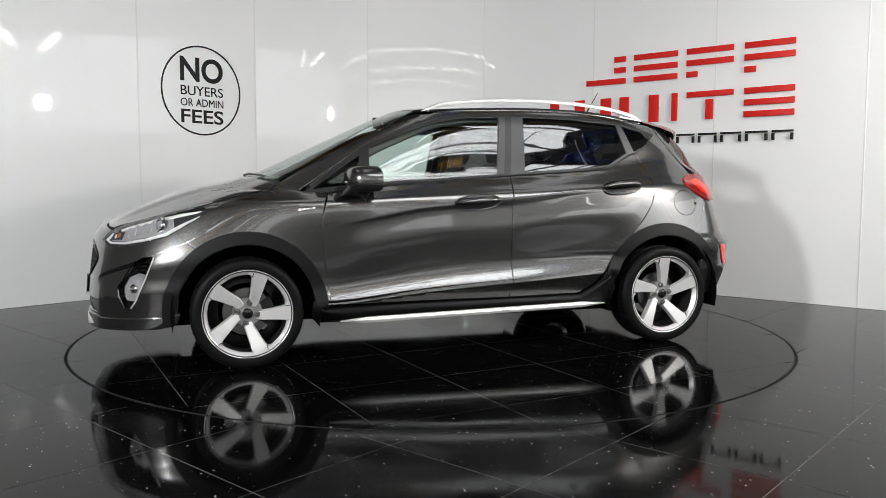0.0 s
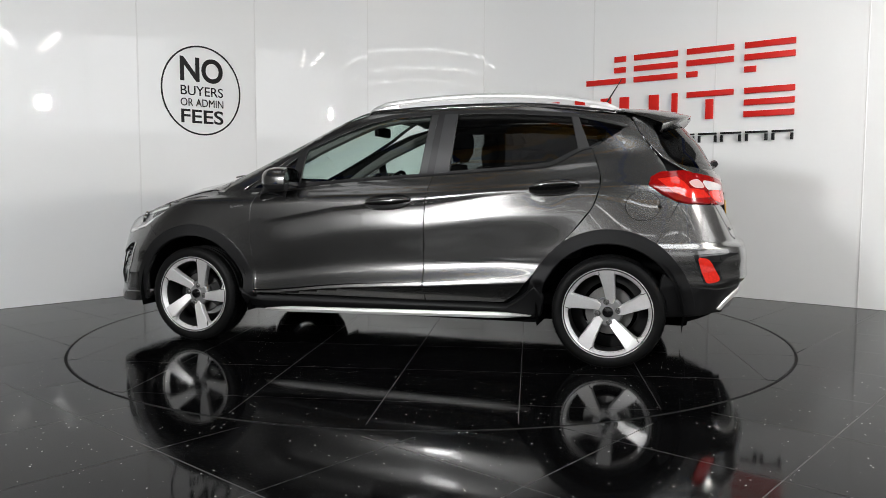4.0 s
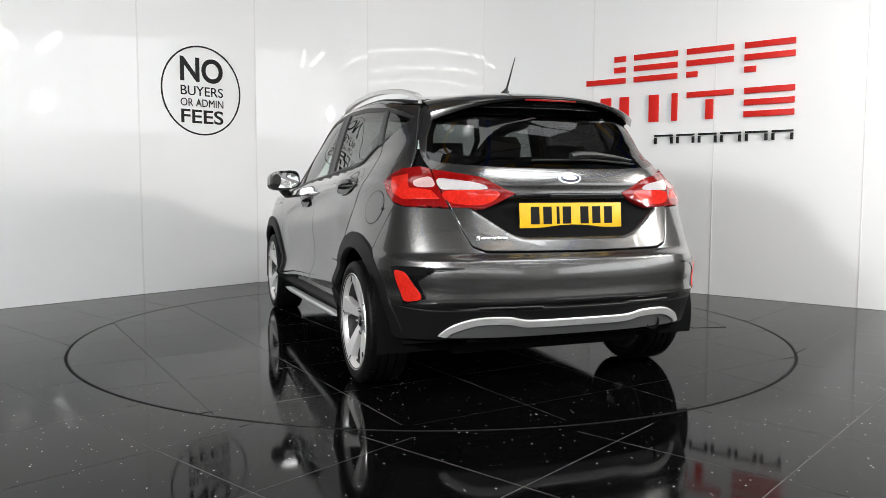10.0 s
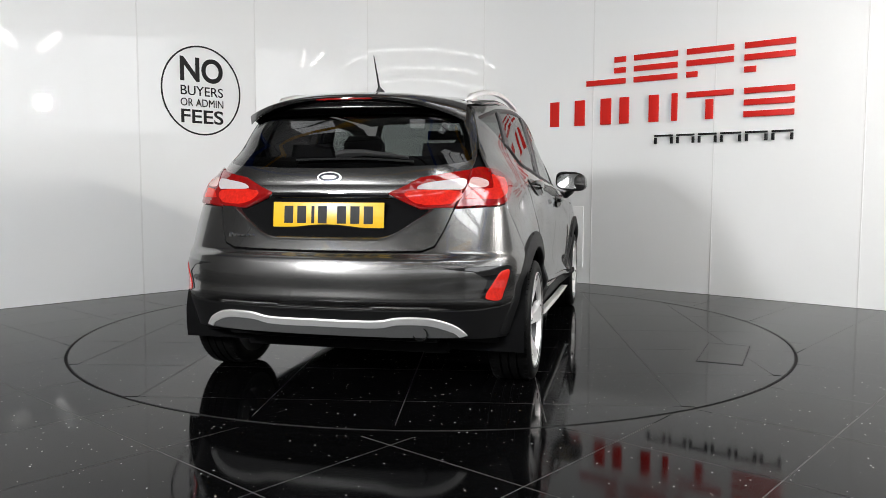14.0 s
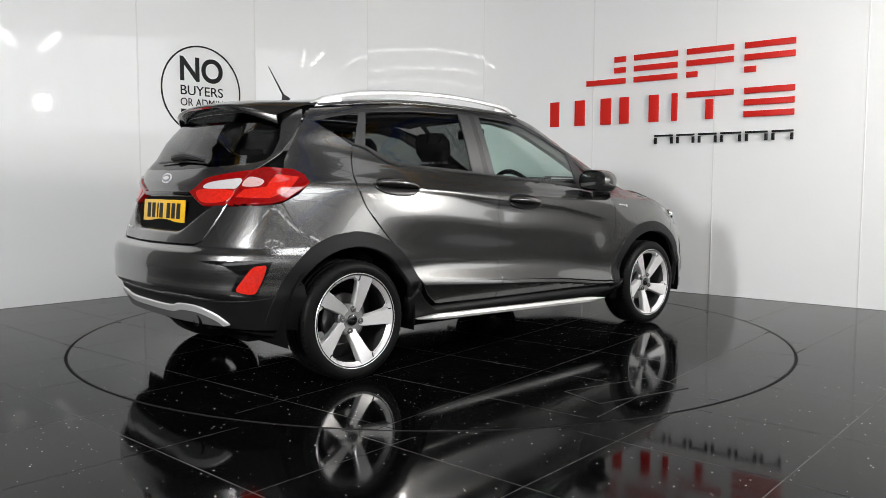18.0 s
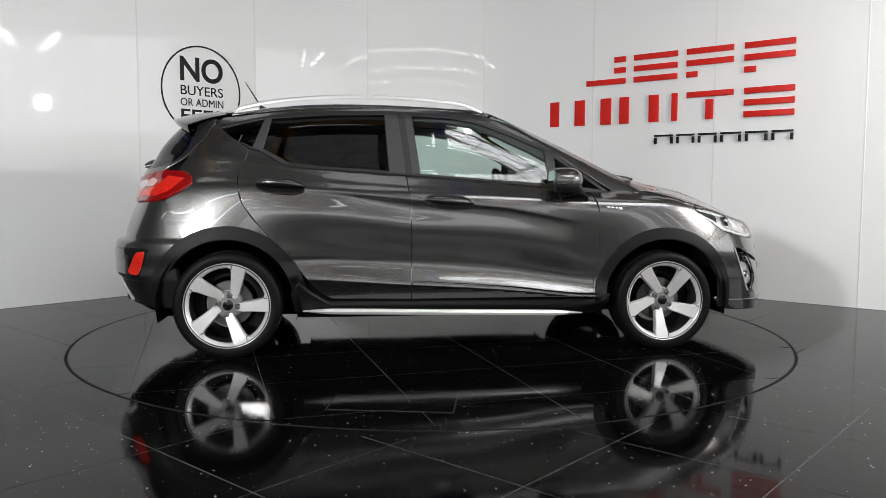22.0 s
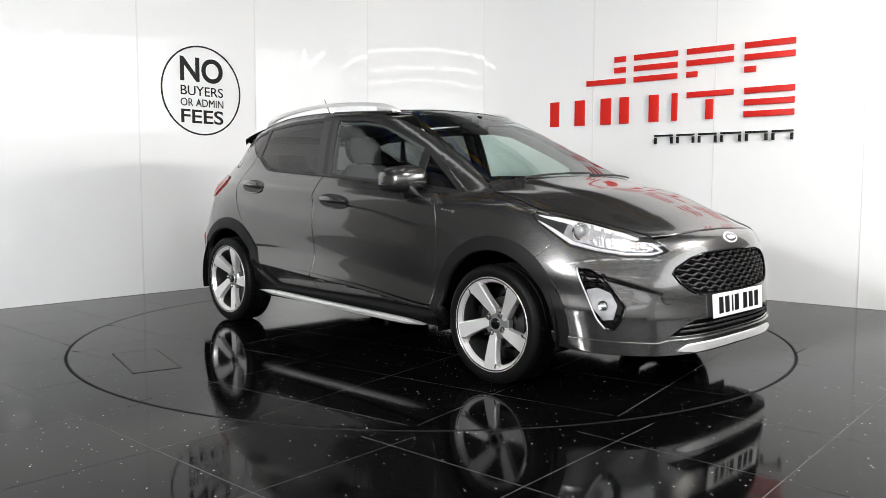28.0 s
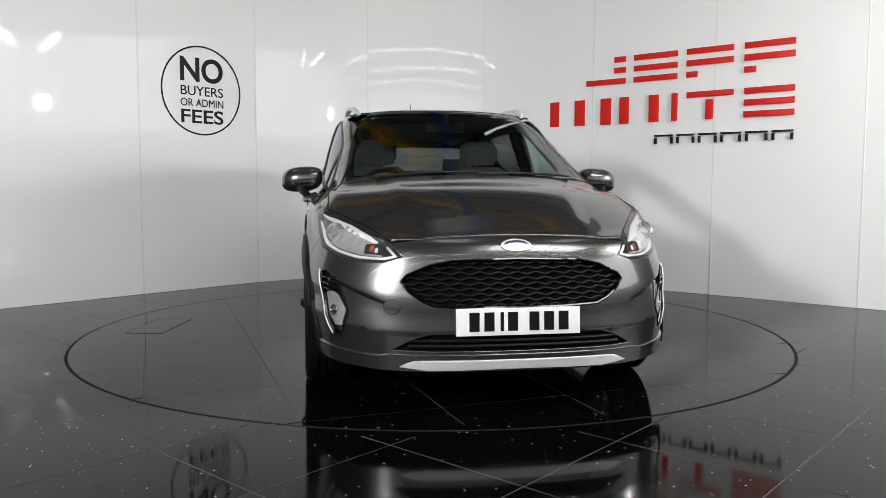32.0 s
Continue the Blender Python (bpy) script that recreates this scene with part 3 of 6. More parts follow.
HOOD = [(1.58, 0, .915), (1.56, .27, .911), (1.49, .46, .908), (1.4, .58, .91), (1.3, .675, .918), (1.16, .735, .922), (.85, .762, .918), (.35, .765, .955), (-.25, .765, .985), (-.8, .755, 1.025), (-1.22, .715, 1.06), (-1.45, .66, 1.07), (-1.595, .605, 1.06), (-1.745, .465, 1.04), (-1.79, .24, 1.035), (-1.8, 0, 1.035)]
BELT = [(1.21, 0, 1), (1.195, .28, .997), (1.15, .5, .988), (1.105, .625, .975), (1.06, .685, .957), (.98, .713, .938), (.82, .737, .93), (.35, .735, .99), (-.25, .735, 1.025), (-.8, .725, 1.065), (-1.19, .677, 1.12), (-1.41, .622, 1.14), (-1.55, .568, 1.12), (-1.695, .445, 1.1), (-1.75, .24, 1.095), (-1.76, 0, 1.095)]
GLASS = [(.73, 0, 1.222), (.72, .28, 1.218), (.695, .46, 1.205), (.665, .565, 1.188), (.635, .615, 1.178), (.58, .64, 1.168), (.46, .665, 1.162), (.15, .685, 1.185), (-.3, .69, 1.2), (-.8, .68, 1.21), (-1.17, .635, 1.235), (-1.345, .585, 1.24), (-1.475, .535, 1.235), (-1.62, .425, 1.22), (-1.675, .23, 1.215), (-1.685, 0, 1.215)]
CANT = [(.31, 0, 1.412), (.3, .28, 1.406), (.275, .45, 1.392), (.25, .535, 1.381), (.21, .578, 1.373), (.155, .598, 1.367), (.04, .612, 1.366), (-.15, .62, 1.375), (-.45, .625, 1.38), (-.8, .62, 1.375), (-1.08, .588, 1.355), (-1.23, .55, 1.345), (-1.335, .51, 1.345), (-1.465, .385, 1.355), (-1.515, .205, 1.36), (-1.525, 0, 1.362)]
ROOF = [(.12, 0, 1.432), (.11, .25, 1.429), (.08, .40, 1.42), (.05, .46, 1.415), (.02, .49, 1.412), (-.02, .505, 1.412), (-.1, .52, 1.414), (-.25, .525, 1.42), (-.5, .53, 1.425), (-.8, .525, 1.42), (-1.0, .50, 1.408), (-1.10, .47, 1.40), (-1.16, .42, 1.40), (-1.25, .31, 1.403), (-1.28, .17, 1.408), (-1.29, 0, 1.41)]
CROWN = [(-.12, 0, 1.456), (-.12, .12, 1.455), (-.14, .2, 1.453), (-.16, .24, 1.451), (-.18, .26, 1.450), (-.22, .27, 1.450), (-.3, .275, 1.452), (-.4, .28, 1.454), (-.55, .28, 1.455), (-.75, .275, 1.45), (-.85, .26, 1.444), (-.92, .23, 1.44), (-.97, .19, 1.44), (-1.0, .13, 1.441), (-1.02, .07, 1.442), (-1.03, 0, 1.443)]
RIDGE = [(x * 0.6 - 0.22, 0.0, 1.462 if x > -0.7 else 1.459) for x, y, z in CROWN]
LINES = [SILL, UNDER, FLANK, LEDGE, MIDDLE, CREASE, SHOULDER, HOOD, BELT, GLASS, CANT, ROOF, CROWN, RIDGE]


def spline_matrix(n, sub, mirror):
    """Weights of a natural cubic spline through n knots, evaluated sub times a span."""
    a = np.zeros((n, n))
    b = np.zeros((n, n))
    for i in range(1, n - 1):
        a[i, i - 1:i + 2] = (1, 4, 1)
        b[i, i - 1:i + 2] = (6, -12, 6)
    a[0, 0] = a[-1, -1] = 1
    if mirror:
        a[0, :2], b[0, :2] = (4, 2), (-12, 12)
        a[-1, -2:], b[-1, -2:] = (2, 4), (12, -12)
    second = np.linalg.solve(a, b)
    rows = []
    for k in range((n - 1) * sub + 1):
        i = min(k // sub, n - 2)
        t = k / sub - i
        w = np.zeros(n)
        w[i], w[i + 1] = 1 - t, t
        rows.append(w + ((1 - t) ** 3 - (1 - t)) / 6 * second[i] + (t ** 3 - t) / 6 * second[i + 1])
    return np.array(rows)


def cardinal_matrix(n, sub):
    """Catmull-Rom weights for n knots."""
    rows = []
    for k in range((n - 1) * sub + 1):
        i = min(k // sub, n - 2)
        t = k / sub - i
        w = np.zeros(n)
        for d, q in zip((-1, 0, 1, 2), (-t + 2 * t * t - t ** 3, 2 - 5 * t * t + 3 * t ** 3, t + 4 * t * t - 3 * t ** 3, -t * t + t ** 3)):
            w[min(max(i + d, 0), n - 1)] += 0.5 * q
        rows.append(w)
    return np.array(rows)


def build_skin():
    net = np.array(LINES)
    # odd in y, even in x and z across the middle plane
    even = spline_matrix(16, 10, True)
    odd = spline_matrix(16, 10, False)
    across = cardinal_matrix(len(LINES), 10)
    g = np.einsum("ab,bcd->acd", across, net)
    out = np.stack([g[:, :, 0] @ even.T, np.maximum(g[:, :, 1] @ odd.T, 0), g[:, :, 2] @ even.T], axis=2)
    left = out
    right = out[:, ::-1][:, 1:] * np.array([1, -1, 1])
    full = np.concatenate([left, right], axis=1)
    return full


SKIN = build_skin()
NV, NS = SKIN.shape[:2]


def skin_normals():
    du = np.gradient(SKIN, axis=1)
    du[:, 0] = du[:, -1] = SKIN[:, 1] - SKIN[:, -2]
    dv = np.gradient(SKIN, axis=0)
    n = np.cross(du, dv)
    n /= np.linalg.norm(n, axis=2, keepdims=True) + 1e-12
    if n[40, 60, 1] < 0:
        n = -n
    return n


SKIN_N = skin_normals()
FACES = [(v * NS + s, v * NS + s + 1, (v + 1) * NS + s + 1, (v + 1) * NS + s) for v in range(NV - 1) for s in range(NS - 1)]
TREE = BVHTree.FromPolygons([Vector(p) for p in SKIN.reshape(-1, 3)], FACES)


def skin_hit(origin, way):
    """Where a ray meets the skin, and the skin's smooth normal there."""
    p, n, f, d = TREE.ray_cast(Vector(origin), Vector(way))
    if p is None or d > 2.6:
        p, n, f, d = TREE.ray_cast(Vector(origin) + Vector((1.3e-4, 1.7e-4, 1.1e-4)), Vector(way))
    if p is None:
        p, n, f, d = TREE.find_nearest(Vector(origin) + Vector(way) * 1.5)
    return p, smooth_normal(p, f)


def smooth_normal(p, f):
    v, s = divmod(f, NS - 1)
    a, b, c, d = SKIN[v, s], SKIN[v, s + 1], SKIN[v + 1, s + 1], SKIN[v + 1, s]
    q = np.array(p)
    e1, e2 = (b - a + c - d) / 2, (d - a + c - b) / 2
    w = q - a
    g = np.array([[e1 @ e1, e1 @ e2], [e1 @ e2, e2 @ e2]]) + np.eye(2) * 1e-12
    st = np.clip(np.linalg.solve(g, np.array([w @ e1, w @ e2])), 0, 1)
    n = (1 - st[1]) * ((1 - st[0]) * SKIN_N[v, s] + st[0] * SKIN_N[v, s + 1]) + st[1] * ((1 - st[0]) * SKIN_N[v + 1, s] + st[0] * SKIN_N[v + 1, s + 1])
    return Vector(n).normalized()


# ways of laying a flat outline on the skin
def on_side(sign):
    return lambda a, b: skin_hit((a, sign * 2.0, b), (0, -sign, 0))


def on_top(a, b):
    return skin_hit((a, b, 3.0), (0, 0, -1))


NOSE_AXIS, TAIL_AXIS, WRAP = 1.05, -0.95, 0.9


def on_nose(a, b):
    f = a / WRAP
    return skin_hit((NOSE_AXIS + 2.5 * math.cos(f), 2.5 * math.sin(f), b), (-math.cos(f), -math.sin(f), 0))


def on_tail(a, b):
    f = a / WRAP
    return skin_hit((TAIL_AXIS - 2.5 * math.cos(f), 2.5 * math.sin(f), b), (math.cos(f), -math.sin(f), 0))


def nose(x, y, z):
    return (WRAP * math.atan2(y, x - NOSE_AXIS), z)


def tail(x, y, z):
    return (WRAP * math.atan2(y, TAIL_AXIS - x), z)


def inside(poly, x, y):
    px, py = poly[:, 0], poly[:, 1]
    qx, qy = np.roll(px, 1), np.roll(py, 1)
    hit = (py > y) != (qy > y)
    with np.errstate(divide="ignore", invalid="ignore"):
        xs = (qx - px) * (y - py) / (qy - py) + px
    return bool(np.sum(hit & (x < xs)) % 2)


def resample(poly, step):
    out = []
    n = len(poly)
    for i in range(n):
        p, q = np.array(poly[i], float), np.array(poly[(i + 1) % n], float)
        k = max(1, int(math.ceil(np.linalg.norm(q - p) / step)))
        out += [p + (q - p) * j / k for j in range(k)]
    return np.array(out)


def shrink(poly, d):
    """Move a closed outline inwards by d."""
    p = np.array(poly, float)
    area2 = np.sum(p[:, 0] * np.roll(p[:, 1], -1) - np.roll(p[:, 0], -1) * p[:, 1])
    sgn = 1 if area2 > 0 else -1
    e = np.roll(p, -1, 0) - p
    n = np.stack([-e[:, 1], e[:, 0]], 1) * sgn
    n /= np.linalg.norm(n, axis=1, keepdims=True) + 1e-12
    m = n + np.roll(n, 1, 0)
    m /= np.maximum((m * m).sum(1, keepdims=True), 0.8) / 2
    return p + m * d


def resample_open(line, step):
    """Points at even steps along an open line."""
    p = np.array(line, float)
    d = np.concatenate([[0], np.cumsum(np.linalg.norm(np.diff(p, axis=0), axis=1))])
    t = np.linspace(0, d[-1], max(2, int(d[-1] / step) + 1))
    return np.stack([np.interp(t, d, p[:, 0]), np.interp(t, d, p[:, 1])], axis=1)


def panel_mesh(name, outline, lay, mat, off=0.0, gap=0.003, thick=0.012, step=0.03, holes=(), edge=0.004, bulge=None, lines=()):
    """A sheet laid on the skin inside an outline, with rounded rim and turned-in edge."""
    out = resample(shrink(outline, gap) if gap else outline, step)
    hs = [resample(shrink(h, -gap) if gap else h, step) for h in holes]
    lo, hi = out.min(0), out.max(0)
    pts = [tuple(p) for p in out]
    edges = [(i, (i + 1) % len(out)) for i in range(len(out))]
    for h in hs:
        b = len(pts)
        pts += [tuple(p) for p in h]
        edges += [(b + i, b + (i + 1) % len(h)) for i in range(len(h))]
    border = np.array(pts)
    # creases run along edges of the sheet
    for line in lines:
        last = None
        for q in resample_open(line, step * 0.8):
            if np.min((border[:, 0] - q[0]) ** 2 + (border[:, 1] - q[1]) ** 2) > (0.2 * step) ** 2 and inside(out, q[0], q[1]) and not any(inside(h, q[0], q[1]) for h in hs):
                pts.append((q[0], q[1]))
                if last is not None:
                    edges.append((last, len(pts) - 1))
                last = len(pts) - 1
            else:
                last = None
    border = np.array(pts)
    y = lo[1] + step / 2
    row = 0
    while y < hi[1]:
        x = lo[0] + step / 2 + (step / 2 if row % 2 else 0)
        while x < hi[0]:
            if np.min((border[:, 0] - x) ** 2 + (border[:, 1] - y) ** 2) > (0.55 * step) ** 2 and inside(out, x, y) and not any(inside(h, x, y) for h in hs):
                pts.append((x, y))
            x += step
        y += step * 0.87
        row += 1
    vs, es, fs, ov, oe, of = delaunay_2d_cdt([Vector(p) for p in pts], edges, [], 0, 1e-5)
    tris = []
    for f in fs:
        cx, cy = sum(vs[i].x for i in f) / 3, sum(vs[i].y for i in f) / 3
        if inside(out, cx, cy) and not any(inside(h, cx, cy) for h in hs):
            tris.append(tuple(f))
    used = sorted({i for f in tris for i in f})
    index = {v: k for k, v in enumerate(used)}
    co, no = [], []
    for i in used:
        p, n = lay(vs[i].x, vs[i].y)
        o = off + (bulge(vs[i].x, vs[i].y) if bulge else 0.0)
        co.append(p + n * o)
        no.append(n)
    tris = [tuple(index[i] for i in f) for f in tris]
    flip = [f for f in tris]
    tris = []
    for a, b, c in flip:
        g = (co[b] - co[a]).cross(co[c] - co[a])
        tris.append((a, b, c) if g.dot(no[a]) > 0 else (a, c, b))
    count = {}
    for f in tris:
        for i in range(3):
            e = (f[i], f[(i + 1) % 3])
            count[e] = 1
    rim = [e for e in count if (e[1], e[0]) not in count]
    faces = list(tris)
    inner, push = {}, {}
    for a, b in rim:
        d = (co[b] - co[a])
        for k in (a, b):
            push[k] = push.get(k, Vector()) + d.cross(no[k])
    if bulge:
        # tilt of the sculpted surface
        for k, i in enumerate(used):
            a, b = vs[i].x, vs[i].y
            ga = (bulge(a + .003, b) - bulge(a - .003, b)) / .006
            gb = (bulge(a, b + .003) - bulge(a, b - .003)) / .006
            if ga or gb:
                ta = (lay(a + .015, b)[0] - lay(a - .015, b)[0]) / .03
                tb = (lay(a, b + .015)[0] - lay(a, b - .015)[0]) / .03
                aa, ab, bb = ta.dot(ta), ta.dot(tb), tb.dot(tb)
                det = aa * bb - ab * ab + 1e-9
                no[k] = (no[k] - ta * ((bb * ga - ab * gb) / det) - tb * ((aa * gb - ab * ga) / det)).normalized()
    normals = list(no)
    for k, w in push.items():
        w = w.normalized() if w.length > 0 else Vector()
        inner[k] = (len(co), len(co) + 1)
        co += [co[k] + w * edge * 0.6 - no[k] * edge * 0.7, co[k] + w * edge * 0.6 - no[k] * thick]
        normals += [(no[k] + w).normalized(), w]
    for a, b in rim:
        for lv in range(2):
            a0, b0 = (a, b) if lv == 0 else (inner[a][0], inner[b][0])
            faces.append((b0, a0, inner[a][lv], inner[b][lv]))
    me = bpy.data.meshes.new(name)
    me.from_pydata(co, [], faces)
    me.materials.append(mat)
    me.polygons.foreach_set("use_smooth", [True] * len(me.polygons))
    me.normals_split_custom_set_from_vertices([tuple(n) for n in normals])
    return me


CAR = thing("car", "dark grey metallic five-door hatchback with black cladding", "car")


# outlines of the side, as (x, z)
def arc(cx, cz, r, a0, a1, n=24):
    return [(cx + r * math.cos(radians(a0 + (a1 - a0) * k / n)), cz + r * math.sin(radians(a0 + (a1 - a0) * k / n))) for k in range(n + 1)]


HUB_F, HUB_R, HUB_Z = 1.2465, -1.2465, 0.297
WHEEL_SIZE = {1: 0.965, -1: 0.985}
BELT_LINE = [(.93, .915), (.80, .922), (.323, .978), (-.24, 1.018), (-.74, 1.052), (-.92, 1.071), (-1.067, 1.147), (-1.132, 1.165)]
TOP_LINE = [(.945, .918), (.66, 1.13), (.577, 1.18), (.348, 1.277), (.15, 1.345), (.015, 1.37), (-.237, 1.38), (-.374, 1.385), (-.70, 1.378), (-1.03, 1.352), (-1.2, 1.318), (-1.325, 1.285)]
BONNET_SIDE = [(1.46, .748), (1.36, .742), (1.23, .738), (1.13, .715), (1.085, .682)]


SWEEP_X = [-1.5, -1.18, -1.09, -.82, -.6, -.223, .127, .311, .536, .704, 1.0]
SWEEP_Z = [.962, .955, .948, .941, .927, .884, .852, .833, .79, .757, .70]


def ease(t):
    t = min(1, max(0, t))
    return t * t * (3 - 2 * t)


def sweep_width(x):
    return float(np.interp(x, [-1.1, -.8, -.5, -.2, .13, .5, .75], [.018, .028, .038, .044, .030, .024, .020]))


def door_sculpt(x, z):
    """Sharp shoulder crease with an undercut below it and a swelling under that."""
    f = ease((.80 - x) / .22) * ease((x + 1.17) / .30)
    d = float(np.interp(x, SWEEP_X, SWEEP_Z)) - z
    w = sweep_width(x)
    if d < -.06 or f == 0:
        return 0.0
    if d < 0:
        return f * .003 * (1 + d / .06) ** 2
    if d < w:
        return f * (.003 - .22 * w * ease(d / w))
    low = .003 - .22 * w
    if d < w + .13:
        return f * (low + (.010 - low) * ease((d - w) / .13))
    return f * .010 * (1 - ease((d - w - .13) / .17))


def body_side(sign):
    lay = on_side(sign)
    P = lambda nm, outl, mat=PAINT, **kw: part(nm, panel_mesh(nm, outl, lay, mat, **kw), mat, CAR)
    # fender: behind the bumper seam, over the arch, up to the bonnet edge
    fender = [(.852, .80), (.852, .60), (.812, .315)] + arc(HUB_F, HUB_Z, .385, 176, 56, 26) + [(1.453, .597), (1.497, .628), (1.549, .672), (1.593, .722), (1.55, .745), (1.47, .797), (1.437, .826)] + [(x, on_top(x, y)[0].z) for x, y in BONNET_SIDE] + [(1.05, .952), (.97, .928), (.815, .916), (.84, .86)]
    wing = P("front_wing", fender)
    top = [(1.46, .752), (1.36, .746), (1.23, .742), (1.13, .719), (1.07, .675), (1.01, .715), (1.09, .768), (1.22, .783), (1.36, .777), (1.45, .766)]
    part("wing_top", panel_mesh("wing_top", [(x, sign * y) for x, y in top], on_top, PAINT, off=-0.001, gap=0), PAINT, wing)
    fd = [(.815, .916), (.852, .80), (.852, .60), (.812, .315), (-.232, .310), (-.231, .606), (-.235, .835), (-.257, 1.018)] + BELT_LINE[2:1:-1] + [(.323, .978)]
    low = [[(SKIN[v, k][0], SKIN[v, k][2]) for k in range(60, 100)] for v in (17, 18, 19, 20, 21, 22, 24)]
    xs = [.8 - .04 * k for k in range(50)]
    sweep = [[(x, float(np.interp(x, SWEEP_X, SWEEP_Z)) - g * sweep_width(x)) for x in xs] for g in (0, .35, .7, 1)]
    front_door = P("front_door", fd, step=0.015, bulge=door_sculpt, lines=low + sweep)
    rd = [(-.259, 1.018), (-.237, .835), (-.233, .606), (-.234, .310), (-.68, .317), (-.76, .37), (-.84, .47), (-.92, .57), (-1.057, .713), (-1.157, .844), (-1.19, .945), (-1.188, 1.017), (-1.135, 1.158), (-1.067, 1.145), (-.92, 1.069), (-.74, 1.051)]
    rear_door = P("rear_door", rd, step=0.015, bulge=door_sculpt, lines=low + sweep)
    # quarter panel with the rear pillar
    rest = smooth_line([(-1.135, 1.158), (-1.188, 1.017), (-1.19, .945), (-1.157, .844), (-1.057, .713), (-.92, .57), (-.85, .48)], 3)
    q = [tuple(p) for p in rest] + arc(HUB_R, HUB_Z, .40, 25, 118, 16) + [(-1.452, .605), (-1.50, .69), (-1.539, .769), (-1.588, .872), (-1.50, .915), (-1.437, .968), (-1.53, 1.03), (-1.505, 1.08), (-1.442, 1.16), (-1.36, 1.27), (-1.325, 1.33), (-1.26, 1.338)] + [(-1.315, 1.285), (-1.25, 1.235)]
    P("rear_quarter", q)
    # roof side with the front pillar
    cant = [(1.07, .962), (.98, .918)] + TOP_LINE[1:] + [(-1.30, 1.342), (-1.1, 1.362), (-.8, 1.392), (-.4, 1.40), (0, 1.392), (.14, 1.381), (.34, 1.328), (.64, 1.197), (.86, 1.085)]
    P("cant_rail", cant, gap=0.001)
    # black frame and glass of the windows
    frame_out = [(.94, .918)] + TOP_LINE[1:] + [(-1.25, 1.235), (-1.132, 1.165), (-1.067, 1.147), (-.92, 1.071), (-.74, 1.052), (-.24, 1.018), (.323, .978), (.80, .922)]
    g1 = [(.575, .968), (.565, 1.165), (.348, 1.256), (.16, 1.32), (.015, 1.347), (-.22, 1.358), (-.175, 1.022), (.2, .995)]
    g0 = [(.90, .932), (.63, .965), (.62, 1.125)]
    g2 = [(-.375, 1.362), (-.70, 1.356), (-1.015, 1.335), (-1.06, 1.16), (-.92, 1.085), (-.74, 1.062), (-.353, 1.036)]
    g3 = [(-1.05, 1.333), (-1.2, 1.303), (-1.31, 1.277), (-1.22, 1.215), (-1.115, 1.165)]
    part("window_frame", panel_mesh("window_frame", frame_out, lay, BLACKPLASTIC, off=0.001, gap=0.001, holes=[g0, g1, g2, g3], step=0.025), BLACKPLASTIC, CAR, "satin black window surround")
    for nm, g, mat, par in (("front_quarterlight", g0, DARKGLASS, CAR), ("front_window", g1, CLEARGLASS, front_door), ("rear_window", g2, DARKGLASS, rear_door), ("rear_quarterlight", g3, DARKGLASS, CAR)):
        ob = part(nm, panel_mesh(nm, g, lay, mat, off=-0.004, gap=-0.003, thick=0.003, step=0.05), mat, par, "clear side glass" if mat is CLEARGLASS else "dark privacy glass")
        ob.visible_shadow = False
    # cladding: arches and sill
    for nm, cx, a0, a1, r1, r0 in (("front_arch_trim", HUB_F, 186, -10, .415, .360), ("rear_arch_trim", HUB_R, 179, -11, .43, .368)):
        ring = arc(cx, HUB_Z, r1, a0, a1, 36) + arc(cx, HUB_Z - .005, r0, a1, a0, 36)
        part(nm, panel_mesh(nm, ring, lay, CLADDING, off=0.012, gap=0, thick=0.03, step=0.03, edge=0.008), CLADDING, CAR, "dark unpainted plastic arch trim")
    sill = [(.905, .337), (.86, .30), (.80, .285), (-.70, .295), (-.80, .36), (-.86, .42), (-.90, .36), (-.88, .235), (.90, .225)]
    part("sill_trim", panel_mesh("sill_trim", sill, lay, CLADDING, off=0.028, gap=0, thick=0.05, edge=0.008), CLADDING, CAR, "dark unpainted plastic sill")
    bm = bmesh.new()
    n = 30
    path = [(.76 - 1.6 * k / n, sign * (.842 - .004 * abs(2 * k / n - 1)), .222 + .034 * k / n) for k in range(n + 1)]
    rows = []
    for k, (x, y, z) in enumerate(path):
        h = .0145 * min(1, (k + .3) / 3, (n - k + .3) / 3)
        rows.append([bm.verts.new((x, y - sign * .03, z - h)), bm.verts.new((x, y, z - h)), bm.verts.new((x, y + sign * .006, z)), bm.verts.new((x, y, z + h)), bm.verts.new((x, y - sign * .03, z + h))])
    for a, b in zip(rows, rows[1:]):
        for c in range(4):
            bm.faces.new((a[c], a[c + 1], b[c + 1], b[c]))
    part("sill_strip", bm, SILVER, CAR, "satin silver sill strip")
    return front_door, rear_door


